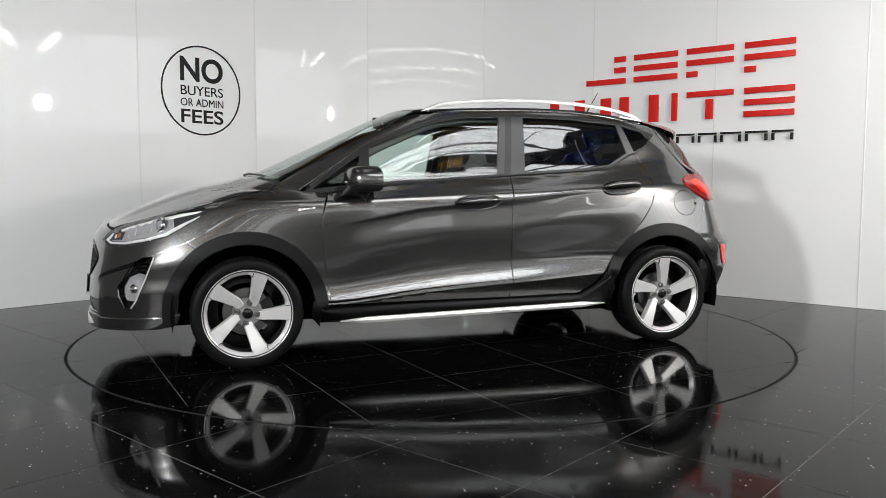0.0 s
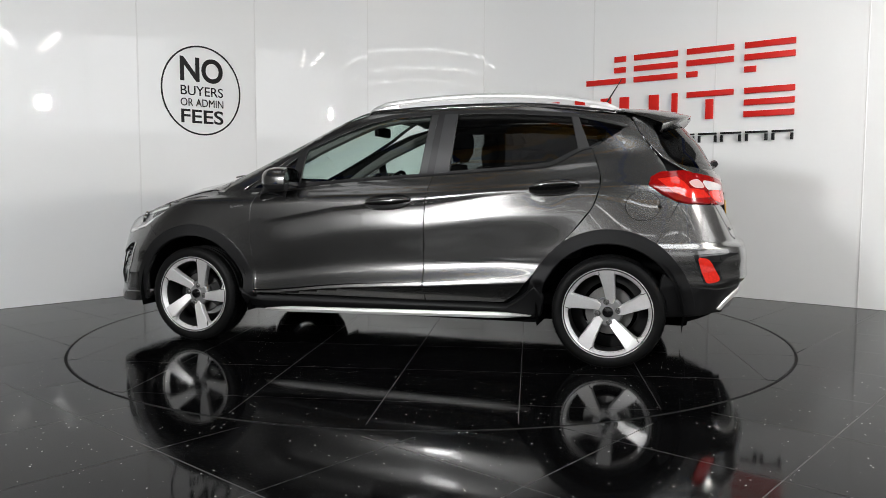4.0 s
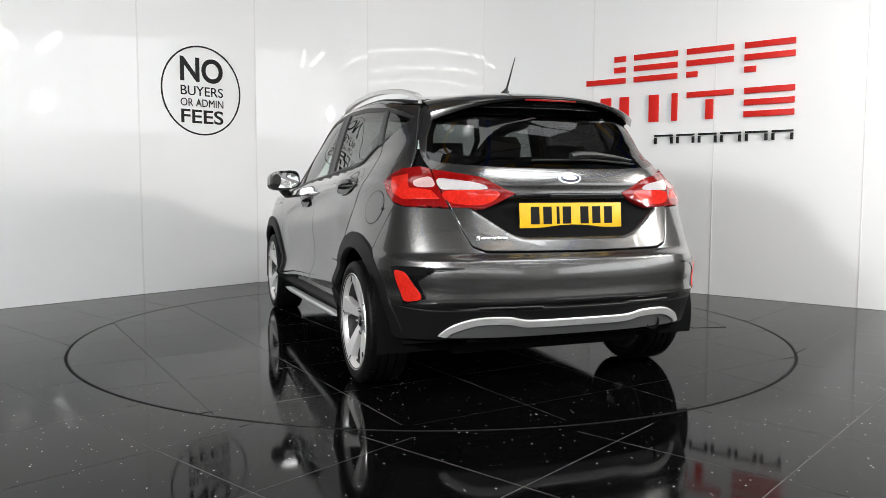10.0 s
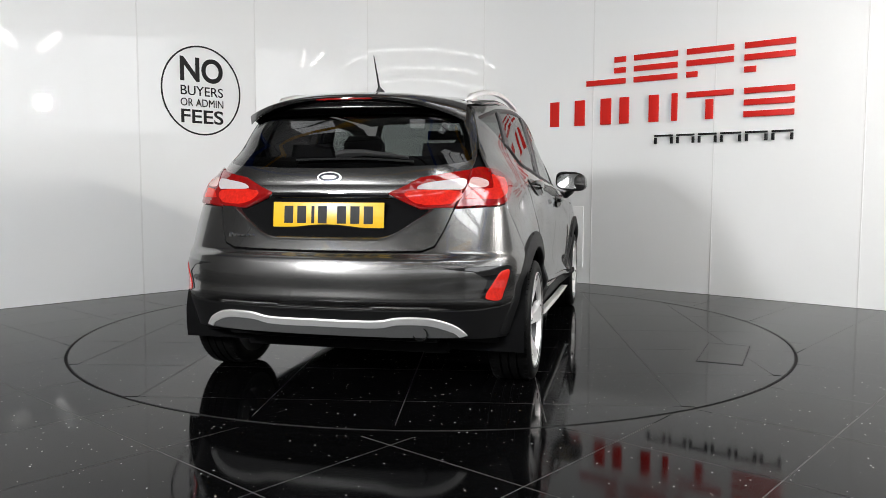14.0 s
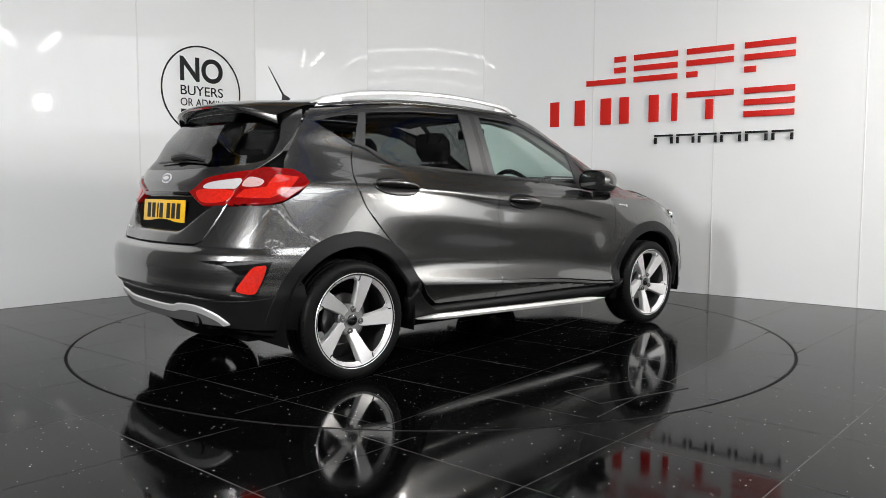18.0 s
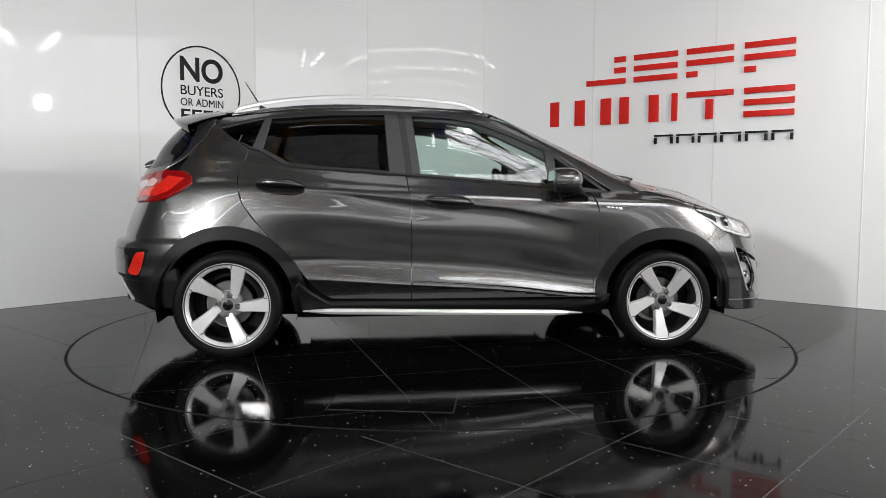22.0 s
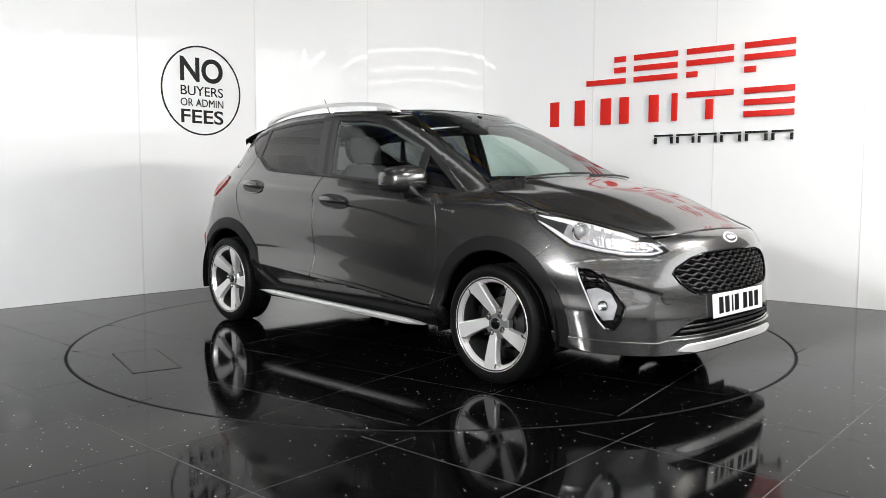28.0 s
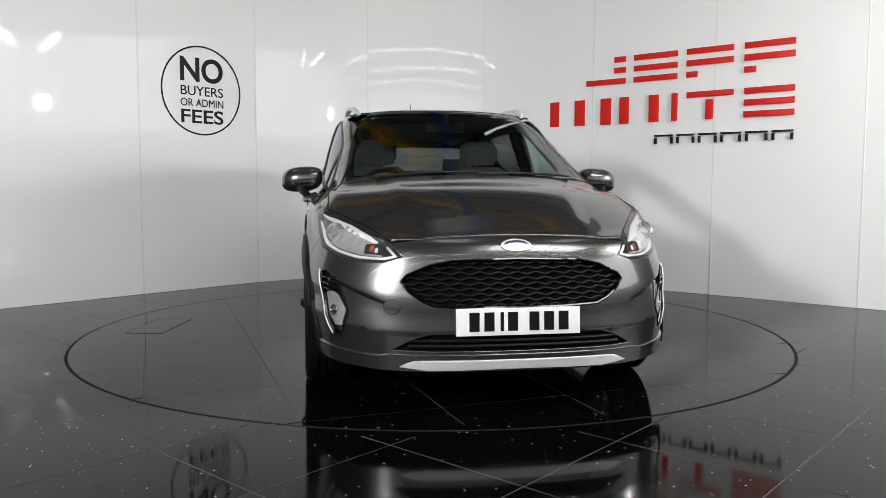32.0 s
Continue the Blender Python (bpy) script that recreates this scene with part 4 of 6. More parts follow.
def build_body():
    doors = {}
    for sign in (1, -1):
        doors[sign] = body_side(sign)
    # bonnet and roof
    half = [(1.958, 0), (1.955, .20), (1.94, .38), (1.90, .510), (1.80, .558), (1.68, .628), (1.555, .696)] + BONNET_SIDE + [(1.15, .51), (1.19, .30), (1.205, 0)]
    full = half + [(x, -y) for x, y in half[-2:0:-1]]

    def dome(x, y):
        """Raised middle of the bonnet, between two ridges that spread towards the screen."""
        r = (0.33 + 0.20 * (1.95 - x) - abs(y)) / 0.05
        q = min(1, max(0, 0.5 + 0.5 * r))
        e = min(1, max(0, (1.93 - x) / 0.12)) * min(1, max(0, (x - 1.10) / 0.12))
        return 0.009 * q * q * (3 - 2 * q) * e

    part("bonnet", panel_mesh("bonnet", full, on_top, PAINT, step=0.022, bulge=dome), PAINT, CAR)
    for sg in (1, -1):
        line = [on_top(x, sg * y) for x, y in smooth_line([(1.90, .510), (1.80, .558), (1.68, .628), (1.555, .696)] + BONNET_SIDE, 5)]
        bm = bmesh.new()
        tube(bm, [p - n * .001 for p, n in line], .0042, 6)
        part("bonnet_seam", bm, PLATEBLACK, CAR)
    half = [(.295, 0), (.28, .28), (.24, .45), (.14, .56), (-.2, .585), (-.8, .585), (-1.12, .555), (-1.30, .45), (-1.40, .28), (-1.43, 0)]
    full = half + [(x, -y) for x, y in half[-2:0:-1]]
    part("roof", panel_mesh("roof", full, on_top, PAINT, step=0.045), PAINT, CAR)
    return doors


def build_shell():
    """Black inner body behind the outer sheets; its black stands for shade in gaps."""
    bm = bmesh.new()
    grid = SKIN - SKIN_N * 0.022
    vs = {}
    top = 80

    def vert(v, s):
        if (v, s) not in vs:
            vs[v, s] = bm.verts.new(grid[v, s])
        return vs[v, s]

    for v in range(0, top, 2):
        for s in range(0, NS - 2, 2):
            p = SKIN[v + 1, s + 1]
            if min(math.hypot(p[0] - HUB_F, p[2] - HUB_Z), math.hypot(p[0] - HUB_R, p[2] - HUB_Z)) < .40 and abs(p[1]) > .6:
                continue
            bm.faces.new((vert(v, s), vert(v, s + 2), vert(v + 2, s + 2), vert(v + 2, s)))
    # header over the tail
    for v in range(98, 114, 2):
        for s in range(0, NS - 2, 2):
            if SKIN[v + 1, s + 1][0] < -1.02:
                bm.faces.new((vert(v, s), vert(v, s + 2), vert(v + 2, s + 2), vert(v + 2, s)))
    part("inner_shell", bm, INNERBLACK, CAR)


def mirrored(half):
    """Close a half outline that starts and ends on the middle plane."""
    return half + [(-a, b) for a, b in half[-2:0:-1]]


def flip(poly):
    return [(-a, b) for a, b in poly]


HEADLAMP = [nose(*p) for p in ((1.437, .79, .826), (1.456, .773, .84), (1.56, .70, .828), (1.685, .632, .797), (1.805, .562, .762), (1.905, .515, .717), (1.964, .468, .664), (1.936, .54, .641), (1.86, .644, .643), (1.755, .729, .663), (1.647, .777, .69), (1.56, .79, .742), (1.473, .793, .795))]
GRILLE = mirrored([nose(*p) for p in ((2.045, 0, .657), (2.03, .265, .65), (2.014, .36, .630), (1.995, .45, .59), (1.992, .474, .565), (2.005, .44, .525), (2.031, .395, .49), (2.046, .345, .468), (2.06, .2, .462), (2.066, 0, .46))])
INTAKE = mirrored([nose(*p) for p in ((2.07, 0, .350), (2.05, .364, .350), (2.03, .43, .33), (2.003, .515, .287), (2.05, .348, .284), (2.07, 0, .282))])
FOG = [nose(*p) for p in ((1.699, .789, .592), (1.747, .763, .588), (1.795, .738, .559), (1.844, .713, .493), (1.888, .681, .426), (1.875, .696, .372), (1.85, .715, .323), (1.817, .739, .329), (1.784, .764, .382), (1.747, .783, .477), (1.71, .791, .557))]
FOGLAMP = [nose(*p) for p in ((1.745, .783, .494), (1.784, .758, .506), (1.836, .724, .482), (1.862, .708, .433), (1.848, .722, .366), (1.812, .747, .362), (1.772, .772, .420))]


def lay_part(name, outline, lay, mat, parent, label="", **kw):
    return part(name, panel_mesh(name, outline, lay, mat, **kw), mat, parent, label)


def disc_on(name, lay, a, b, ra, rb, mat, parent, label="", off=0.004, thick=0.008, n=28, tilt=0.0):
    ct, st = math.cos(tilt), math.sin(tilt)
    ring = [(a + ra * math.cos(k * math.tau / n) * ct - rb * math.sin(k * math.tau / n) * st, b + ra * math.cos(k * math.tau / n) * st + rb * math.sin(k * math.tau / n) * ct) for k in range(n)]
    return lay_part(name, ring, lay, mat, parent, label, off=off, gap=0, thick=thick, step=0.012, edge=0.002)


HOLLOW = nose(1.76, .755, .575) + nose(1.992, .515, .478)


def hollow_line(down, sg):
    a0, z0, a1, z1 = HOLLOW
    return [(sg * (a1 + (a0 - a1) * u), z1 + (z0 - z1) * u - down) for u in (0, .25, .5, .75, 1.06)]


def fog_hollow(a, b):
    """Hollow that runs inwards from the fog lamp, sharp above and fading below."""
    a0, z0, a1, z1 = HOLLOW
    u = (abs(a) - a1) / (a0 - a1)
    top = z1 + (z0 - z1) * u
    d = top - b
    if not 0 < u < 1.06 or d < 0:
        return 0.0
    return -0.020 * min(1, u * 1.6, (1.06 - u) / 0.1) * ease(d / 0.018) * max(0, 1 - d / (0.05 + 0.10 * u))


def build_nose():
    half = [nose(*p) for p in ((1.962, 0, .750), (1.96, .20, .746), (1.945, .38, .735), (1.91, .508, .716), (1.968, .464, .664), (1.938, .54, .637), (1.86, .644, .639), (1.755, .729, .659), (1.647, .779, .686), (1.593, .788, .722), (1.549, .819, .672), (1.497, .843, .628), (1.453, .855, .597), (1.53, .845, .50), (1.58, .835, .42), (1.60, .825, .30), (1.647, .802, .283), (1.848, .711, .271), (1.976, .564, .261), (2.0, .52, .272), (2.03, .40, .270), (2.06, .2, .268), (2.07, 0, .267))]
    bumper = lay_part("front_bumper", mirrored(half), on_nose, PAINT, CAR, holes=[GRILLE, INTAKE, FOG, flip(FOG)], step=0.016, bulge=fog_hollow, lines=[hollow_line(g, sg) for g in (0, .004, .009, .0135, .018) for sg in (1, -1)])
    # lip below the bumper
    half = [nose(*p) for p in ((2.07, 0, .268), (2.06, .2, .268), (2.03, .40, .270), (2.0, .52, .272), (1.976, .564, .262), (1.848, .711, .272), (1.647, .802, .284), (1.585, .82, .30), (1.60, .80, .232), (1.80, .735, .217), (1.98, .55, .206), (2.05, .30, .202), (2.06, 0, .202))]
    lay_part("front_lip", mirrored(half), on_nose, PAINT, CAR, "painted front lip", off=0.010, gap=0.001, thick=0.06, edge=0.006)
    half = [nose(*p) for p in ((2.067, 0, .246), (2.05, .37, .246), (2.033, .42, .244), (2.016, .478, .224), (2.041, .37, .210), (2.06, 0, .213))]
    lay_part("front_skid_strip", mirrored(half), on_nose, SILVER, CAR, "satin silver skid strip", off=0.017, gap=0, thick=0.02, edge=0.005)
    # grille: tray blackened for shade behind the bars, waved bars, bright frame
    grille = lay_part("grille", GRILLE, on_nose, GRILLESHADE, CAR, "black mesh grille", off=-0.045, gap=-0.03, thick=0.005, step=0.05)
    poly = np.array(shrink(GRILLE, 0.006))
    for k in range(9):
        z = 0.470 + 0.0215 * k
        run = []
        for i in range(-84, 86):
            a = i * 0.006
            ph = (a / 0.07 + 0.5 * (k % 2)) % 1.0
            zz = z + 0.0058 * (4 * abs(ph - 0.5) - 1)
            if i < 85 and inside(poly, a, zz):
                p, n = on_nose(a, zz)
                run.append(p - n * (0.004 + 0.008 * abs(2 * ph - 1)))
                continue
            if len(run) > 3:
                bm = bmesh.new()
                tube(bm, run, 0.0052, 5)
                part("mesh_bar", bm, GRILLEBLACK, grille)
            run = []
    bm = bmesh.new()
    rim = resample(GRILLE, 0.02)
    tube(bm, [on_nose(*p)[0] + on_nose(*p)[1] * 0.001 for p in rim], 0.0055, 6, closed=True)
    part("grille_frame", bm, GLOSSBLACK, grille, "gloss black grille frame")
    intake = lay_part("lower_intake", INTAKE, on_nose, GRILLESHADE, CAR, "black lower intake", off=-0.04, gap=-0.03, thick=0.005, step=0.05)
    for z in (.303, .325):
        bm = bmesh.new()
        line = [on_nose(*nose(2.05, .46 * s / 20, z)) for s in range(-20, 21)]
        tube(bm, [p - n * 0.008 for p, n in line], 0.0065, 6)
        part("intake_slat", bm, GRILLEBLACK, intake)
    for sg in (1, -1):
        fl = (lambda q: q) if sg > 0 else flip
        pocket = lay_part("fog_pocket", fl(FOG), on_nose, GLOSSBLACK, CAR, "black fog lamp surround", off=-0.022, gap=-0.02, thick=0.004)
        lay_part("reflector", fl(FOGLAMP), on_nose, FACETED, pocket, "bright fog lamp reflector", off=-0.018, gap=0, thick=0.008, edge=0.003)
        ob = lay_part("lens", fl(FOGLAMP), on_nose, LENS, pocket, "clear fog lamp lens", off=-0.008, gap=0.003, thick=0.004)
        ob.visible_shadow = False
        ca = sum(p[0] for p in fl(FOGLAMP)) / len(FOGLAMP)
        bowl = bmesh.new()
        p, n = on_nose(ca, 0.43)
        m = Matrix.Translation(p - n * 0.012) @ n.to_track_quat("Y", "Z").to_matrix().to_4x4()
        lathe(bowl, [(0.001, 0.003), (0.008, 0.004), (0.014, 0.001), (0.02, 0.005), (0.023, 0.002)], 20, m)
        part("bowl", bowl, CHROME, pocket)
        for z, x0, x1 in ((.515, 1.735, 1.81), (.538, 1.722, 1.80), (.561, 1.715, 1.785)):
            bm = bmesh.new()
            y0, y1 = .785, .742
            line = [on_nose(*nose(x0 + (x1 - x0) * k / 6, sg * (y0 + (y1 - y0) * k / 6), z - .004 * k / 6)) for k in range(7)]
            tube(bm, [p - n * 0.006 for p, n in line], 0.0048, 6)
            part("slat", bm, GLOSSBLACK, pocket)
        bm = bmesh.new()
        rim = resample(fl(FOG), 0.02)
        tube(bm, [on_nose(*p)[0] for p in rim], 0.004, 6, closed=True)
        part("pocket_rim", bm, GLOSSBLACK, pocket)
        bm = bmesh.new()
        edge = [on_nose(*p) for p in smooth_line(fl(FOG)[7:] + fl(FOG)[:1], 5)]
        tube(bm, [p + n * 0.003 for p, n in edge], 0.0036, 8)
        part("bright_edge", bm, SILVER, pocket, "satin silver edge strip")
        # towing-eye cover on the right side only
        if sg < 0:
            disc_on("tow_cover_groove", on_nose, *nose(1.995, -.51, .462), .0305, .0305, PLATEBLACK, bumper, off=0.0008, thick=0.002)
            disc_on("tow_cover", on_nose, *nose(1.995, -.51, .462), .029, .029, PAINT, bumper, off=0.0015, thick=0.002)
        headlamp(sg, fl)
    # plate
    plate("number_plate", 1, WHITEPLATE)
    badge("front_badge", on_nose, *nose(2.025, 0, .709), .058, .023)


def headlamp(sg, fl):
    lamp = lay_part("headlight", fl(HEADLAMP), on_nose, LAMPDARK, CAR, "clear headlight with chrome reflectors", off=-0.018, gap=-0.012, thick=0.004)
    ob = lay_part("lens", fl(HEADLAMP), on_nose, LENS, lamp, "clear lens", off=0.003, gap=0.001, thick=0.012, step=0.025)
    ob.visible_shadow = False
    at = lambda x, y, z: nose(x, sg * y, z)
    # bright blade along the lower and inner edge
    low = [(1.475, .79, .80), (1.56, .788, .75), (1.647, .775, .70), (1.755, .727, .673), (1.86, .642, .653), (1.936, .54, .651), (1.95, .48, .666), (1.90, .512, .708), (1.893, .518, .703), (1.932, .497, .669), (1.915, .545, .660), (1.855, .638, .664), (1.755, .721, .684), (1.655, .765, .712), (1.57, .780, .760)]
    lay_part("light_blade", [at(*p) for p in low], on_nose, LAMPCHROME, lamp, "bright daytime running blade", off=-0.009, gap=0.0025, thick=0.02, edge=0.004)
    up = [(1.47, .782, .826), (1.56, .705, .818), (1.685, .636, .788), (1.80, .570, .752), (1.86, .545, .726), (1.85, .555, .718), (1.79, .588, .735), (1.68, .652, .770), (1.57, .715, .800)]
    lay_part("upper_bezel", [at(*p) for p in up], on_nose, LAMPCHROME, lamp, "chrome upper bezel", off=-0.010, gap=0.003, thick=0.02, edge=0.004)
    # projector
    for (x, y, z), r in (((1.655, .715, .755), .040),):
        p, n = on_nose(*at(x, y, z))
        fwd = (n + Vector((1.2, 0, 0))).normalized()
        m = Matrix.Translation(p - n * 0.018) @ fwd.to_track_quat("Y", "Z").to_matrix().to_4x4()
        bm = bmesh.new()
        lathe(bm, [(r * 1.05, 0.0), (r * 1.08, 0.014), (r, 0.018), (r * 0.86, 0.008), (r * 0.8, 0.002)], 28, m)
        part("reflector_ring", bm, CHROME, lamp)
        bm = bmesh.new()
        lathe(bm, [(r * 0.8, 0.003), (r * 0.7, 0.012), (r * 0.45, 0.021), (r * 0.2, 0.025), (0.0005, 0.026)], 28, m)
        part("projector", bm, LAMPGLASS, lamp, "glass projector lens")
    mid = [(1.60, .765, .738), (1.655, .755, .715), (1.755, .714, .690), (1.855, .630, .670), (1.912, .545, .667), (1.885, .545, .705), (1.79, .598, .738), (1.68, .668, .770), (1.60, .725, .788)]
    lay_part("reflector", [at(*p) for p in mid], on_nose, FACETED, lamp, "faceted chrome reflector", off=-0.011, gap=0, thick=0.01)
    # stepped dividers in the reflector bowl
    for k, (x, y, z) in enumerate(((1.705, .690, .752), (1.745, .668, .742), (1.785, .645, .730), (1.822, .620, .718))):
        rib = [at(x - .012, y + .006, z - .034), at(x + .002, y, z + .030 - .004 * k), at(x + .012, y - .006, z + .028 - .004 * k), at(x + .004, y, z - .036)]
        lay_part("reflector_rib", rib, on_nose, FACETED, lamp, off=-0.006 - .002 * (k % 2), gap=0, thick=0.006, edge=0.002)
    dark = [(1.845, .600, .712), (1.872, .572, .716), (1.900, .530, .700), (1.916, .535, .672), (1.862, .612, .676)]
    lay_part("indicator_bay", [at(*p) for p in dark], on_nose, LAMPDARK, lamp, "dark indicator bay", off=-0.0075, gap=0, thick=0.004)
    disc_on("indicator", on_nose, *at(1.876, .580, .694), .009, .013, AMBER, lamp, "amber indicator", off=-0.006, thick=0.004)
    disc_on("bulb_cap", on_nose, *at(1.891, .562, .688), .006, .010, LAMPCHROME, lamp, "bright bulb cap", off=-0.006, thick=0.004)


def plate(name, way, mat):
    """Number plate with plain bars for its characters."""
    if way > 0:
        c = Vector((2.078, 0, .405))
    else:
        c = Vector((-1.842, 0, .824))
    tilt = 4 if way > 0 else -5
    m = Matrix.Translation(c) @ Matrix.Rotation(radians(90 if way > 0 else -90), 4, "Z") @ Matrix.Rotation(radians(90 + (-tilt if way > 0 else tilt)), 4, "X")
    base = bmesh.new()
    box(base, 0, 0, 0, .52, .111, .006, m, 0.0025)
    pl = part(name, base, mat, CAR, "white front plate with black bars" if way > 0 else "yellow rear plate with black bars")
    xs = (-.205, -.143, -.090, -.045, .045, .107, .169)
    for k, x in enumerate(xs):
        bm = bmesh.new()
        box(bm, x + .02, 0, .0036, .014 if k == 2 else .042, .077, .0016, m)
        part("character_bar", bm, PLATEBLACK, pl, smooth=False)
    bm = bmesh.new()
    box(bm, 0, 0, -.010, .45, .09, .014, m)
    part("plate_bracket", bm, BLACKPLASTIC, pl, smooth=False)
    return pl


def badge(name, lay, a, b, ra, rb):
    ob = disc_on(name, lay, a, b, ra, rb, SILVER, CAR, "oval chrome-rimmed badge", off=0.006, thick=0.008)
    disc_on("badge_field", lay, a, b, ra * .84, rb * .72, BADGEBLUE, ob, "plain dark blue field", off=0.0075, thick=0.002)
    disc_on("badge_bar", lay, a, b, ra * .62, rb * .34, SILVER, ob, "plain bright bar", off=0.0085, thick=0.001)


GRILLEBLACK = material("grille_black", (0.006, 0.006, 0.0063), 0.45, spec=0.16)
# near-black stands for the shade inside grille and intake
GRILLESHADE = material("grille_shade", (0.0015, 0.0015, 0.0015), 0.9, spec=0.02)
LAMPCHROME = material("lamp_reflector", (0.78, 0.78, 0.79), 0.25, metal=0.2, noise_scale=45, amount=0.3)
LAMPDARK = material("lamp_housing", (0.05, 0.05, 0.052), 0.12, metal=0.3, noise_scale=28, amount=0.5)
FACETED = material("faceted_reflector", (0.74, 0.74, 0.75), 0.15, metal=0.68, noise_scale=55, amount=0.15, bump=0.006, bump_scale=45)
LAMPGLASS = material("projector_glass", (0.28, 0.285, 0.29), 0.03, metal=0.3, coat=1.0)


# ---------------------------------------------------------------- tail
def build_tail():
    gate_half = [tail(*p) for p in ((-1.46, 0, 1.352), (-1.42, .25, 1.352), (-1.33, .42, 1.35), (-1.30, .48, 1.335), (-1.36, .555, 1.27), (-1.42, .588, 1.204), (-1.51, .61, 1.11), (-1.585, .60, 1.055), (-1.635, .590, 1.024), (-1.70, .57, .94), (-1.753, .545, .861), (-1.80, .505, .76), (-1.833, .475, .697), (-1.851, .421, .676), (-1.875, .2, .672), (-1.883, 0, .671))]
    glass = mirrored([tail(*p) for p in ((-1.53, 0, 1.322), (-1.49, .36, 1.318), (-1.42, .485, 1.29), (-1.47, .545, 1.18), (-1.535, .578, 1.105), (-1.565, .58, 1.078), (-1.61, .56, 1.063), (-1.69, .46, 1.047), (-1.775, .25, 1.035), (-1.79, 0, 1.031))])

    def dent(a, b):
        y = abs(a) * 0.93
        w = 0.245 + (b - 0.72) / 0.135 * 0.185 if b < 0.855 else 0.43
        q = min(1, max(0, (w - y) / 0.05)) * min(1, max(0, (b - 0.718) / 0.045)) * min(1, max(0, (0.905 - b) / 0.012))
        return -0.044 * (q * q * (3 - 2 * q))

    gate = lay_part("tailgate", mirrored(gate_half), on_tail, PAINT, CAR, holes=[glass], step=0.013, bulge=dent)
    pane = lay_part("rear_screen", glass, on_tail, DARKGLASS, gate, "dark privacy rear screen", off=-0.003, gap=-0.004, thick=0.003, step=0.05)
    pane.visible_shadow = False
    # black printed edge of the screen
    edge = [tuple(p) for p in resample(glass, 0.03)]
    inner = [tuple(p) for p in shrink(np.array(edge), 0.03)]
    lay_part("screen_edge", edge, on_tail, GLOSSBLACK, gate, "black printed screen edge", off=-0.0075, gap=0, thick=0.002, holes=[inner], step=0.03)
    bm = bmesh.new()
    box(bm, -1.820, 0, .912, .022, .55, .020, bevel=.004)
    part("gate_handle", bm, GLOSSBLACK, gate, "black tailgate handle strip")
    for k in range(6):
        bm = bmesh.new()
        a0 = tail(-1.85, .462 - .025 * k, .728)
        p, n = on_tail(*a0)
        m = Matrix.Translation(p + n * .004) @ n.to_track_quat("Z", "Y").to_matrix().to_4x4()
        box(bm, 0, 0, 0, .019, .010 if k else .019, .004, m, 0.0015)
        part("script_bar", bm, CHROME, gate, "chrome script, as plain bars")
    # rear bumper
    half = [tail(*p) for p in ((-1.885, 0, .664), (-1.853, .421, .669), (-1.837, .478, .692), (-1.805, .508, .757), (-1.758, .548, .855), (-1.629, .724, .864), (-1.588, .75, .872), (-1.539, .795, .769), (-1.454, .846, .605), (-1.54, .835, .52), (-1.60, .805, .447), (-1.696, .751, .432), (-1.783, .659, .421), (-1.874, .466, .42), (-1.921, 0, .419))]
    ledge = lambda a, b: .034 * (1 - .75 * ease((abs(a) - .42) / .25)) * (1 - ease((b - .625) / .045)) * ease((b - .415) / .05)
    bumper = lay_part("rear_bumper", mirrored(half), on_tail, PAINT, CAR, step=0.018, bulge=ledge, lines=[[(k * .05 - 1.3, z) for k in range(53)] for z in (.625, .636, .648, .659, .670)])
    half = [tail(*p) for p in ((-1.921, 0, .418), (-1.874, .466, .419), (-1.783, .659, .42), (-1.696, .751, .431), (-1.60, .805, .446), (-1.53, .83, .50), (-1.50, .83, .40), (-1.53, .80, .280), (-1.70, .70, .286), (-1.82, .5, .296), (-1.88, 0, .301))]
    lay_part("rear_lip", mirrored(half), on_tail, CLADDING, CAR, "dark grey plastic lower bumper", off=0.006, gap=0.001, thick=0.05, edge=0.006)
    for_band = [(-1.785, .612, .312), (-1.822, .557, .357), (-1.866, .464, .389), (-1.893, .335, .391), (-1.898, .24, .374), (-1.91, 0, .373)]
    up = [tail(*p) for p in for_band]
    lowp = [tail(x, y, z - .026) for x, y, z in for_band]
    lowp[0] = tail(-1.80, .585, .306)
    left = smooth_line(up, 5)
    low = smooth_line(lowp, 5)
    band = [tuple(p) for p in left] + [(-a, b) for a, b in left[::-1][1:]] + [(-a, b) for a, b in low] + [tuple(p) for p in low[::-1][1:]]
    lay_part("rear_skid_strip", band, on_tail, SILVER, CAR, "satin silver skid strip", off=0.018, gap=0, thick=0.02, edge=0.006, step=0.025)
    inner = [(a, b - .002) for a, b in low] + [(-a, b - .002) for a, b in low[::-1][1:]] + [tail(-1.80, -.545, .303), tail(-1.88, 0, .304), tail(-1.80, .545, .303)]
    lay_part("skid_panel", inner, on_tail, SKIDGREY, CAR, "grey plastic skid panel", off=0.012, gap=0, thick=0.03, edge=0.006)
    # exhaust tip, near-black inside and out
    bm = bmesh.new()
    lathe(bm, [(.030, -.10), (.033, -.10), (.034, 0), (.029, .0), (.028, -.09), (.0005, -.09)], 24, Matrix.Translation((-1.874, -.43, .316)) @ Matrix.Rotation(radians(90), 4, "Z") @ Matrix.Rotation(radians(-8), 4, "X"))
    part("exhaust_tip", bm, PLATEBLACK, CAR, "black exhaust tip")
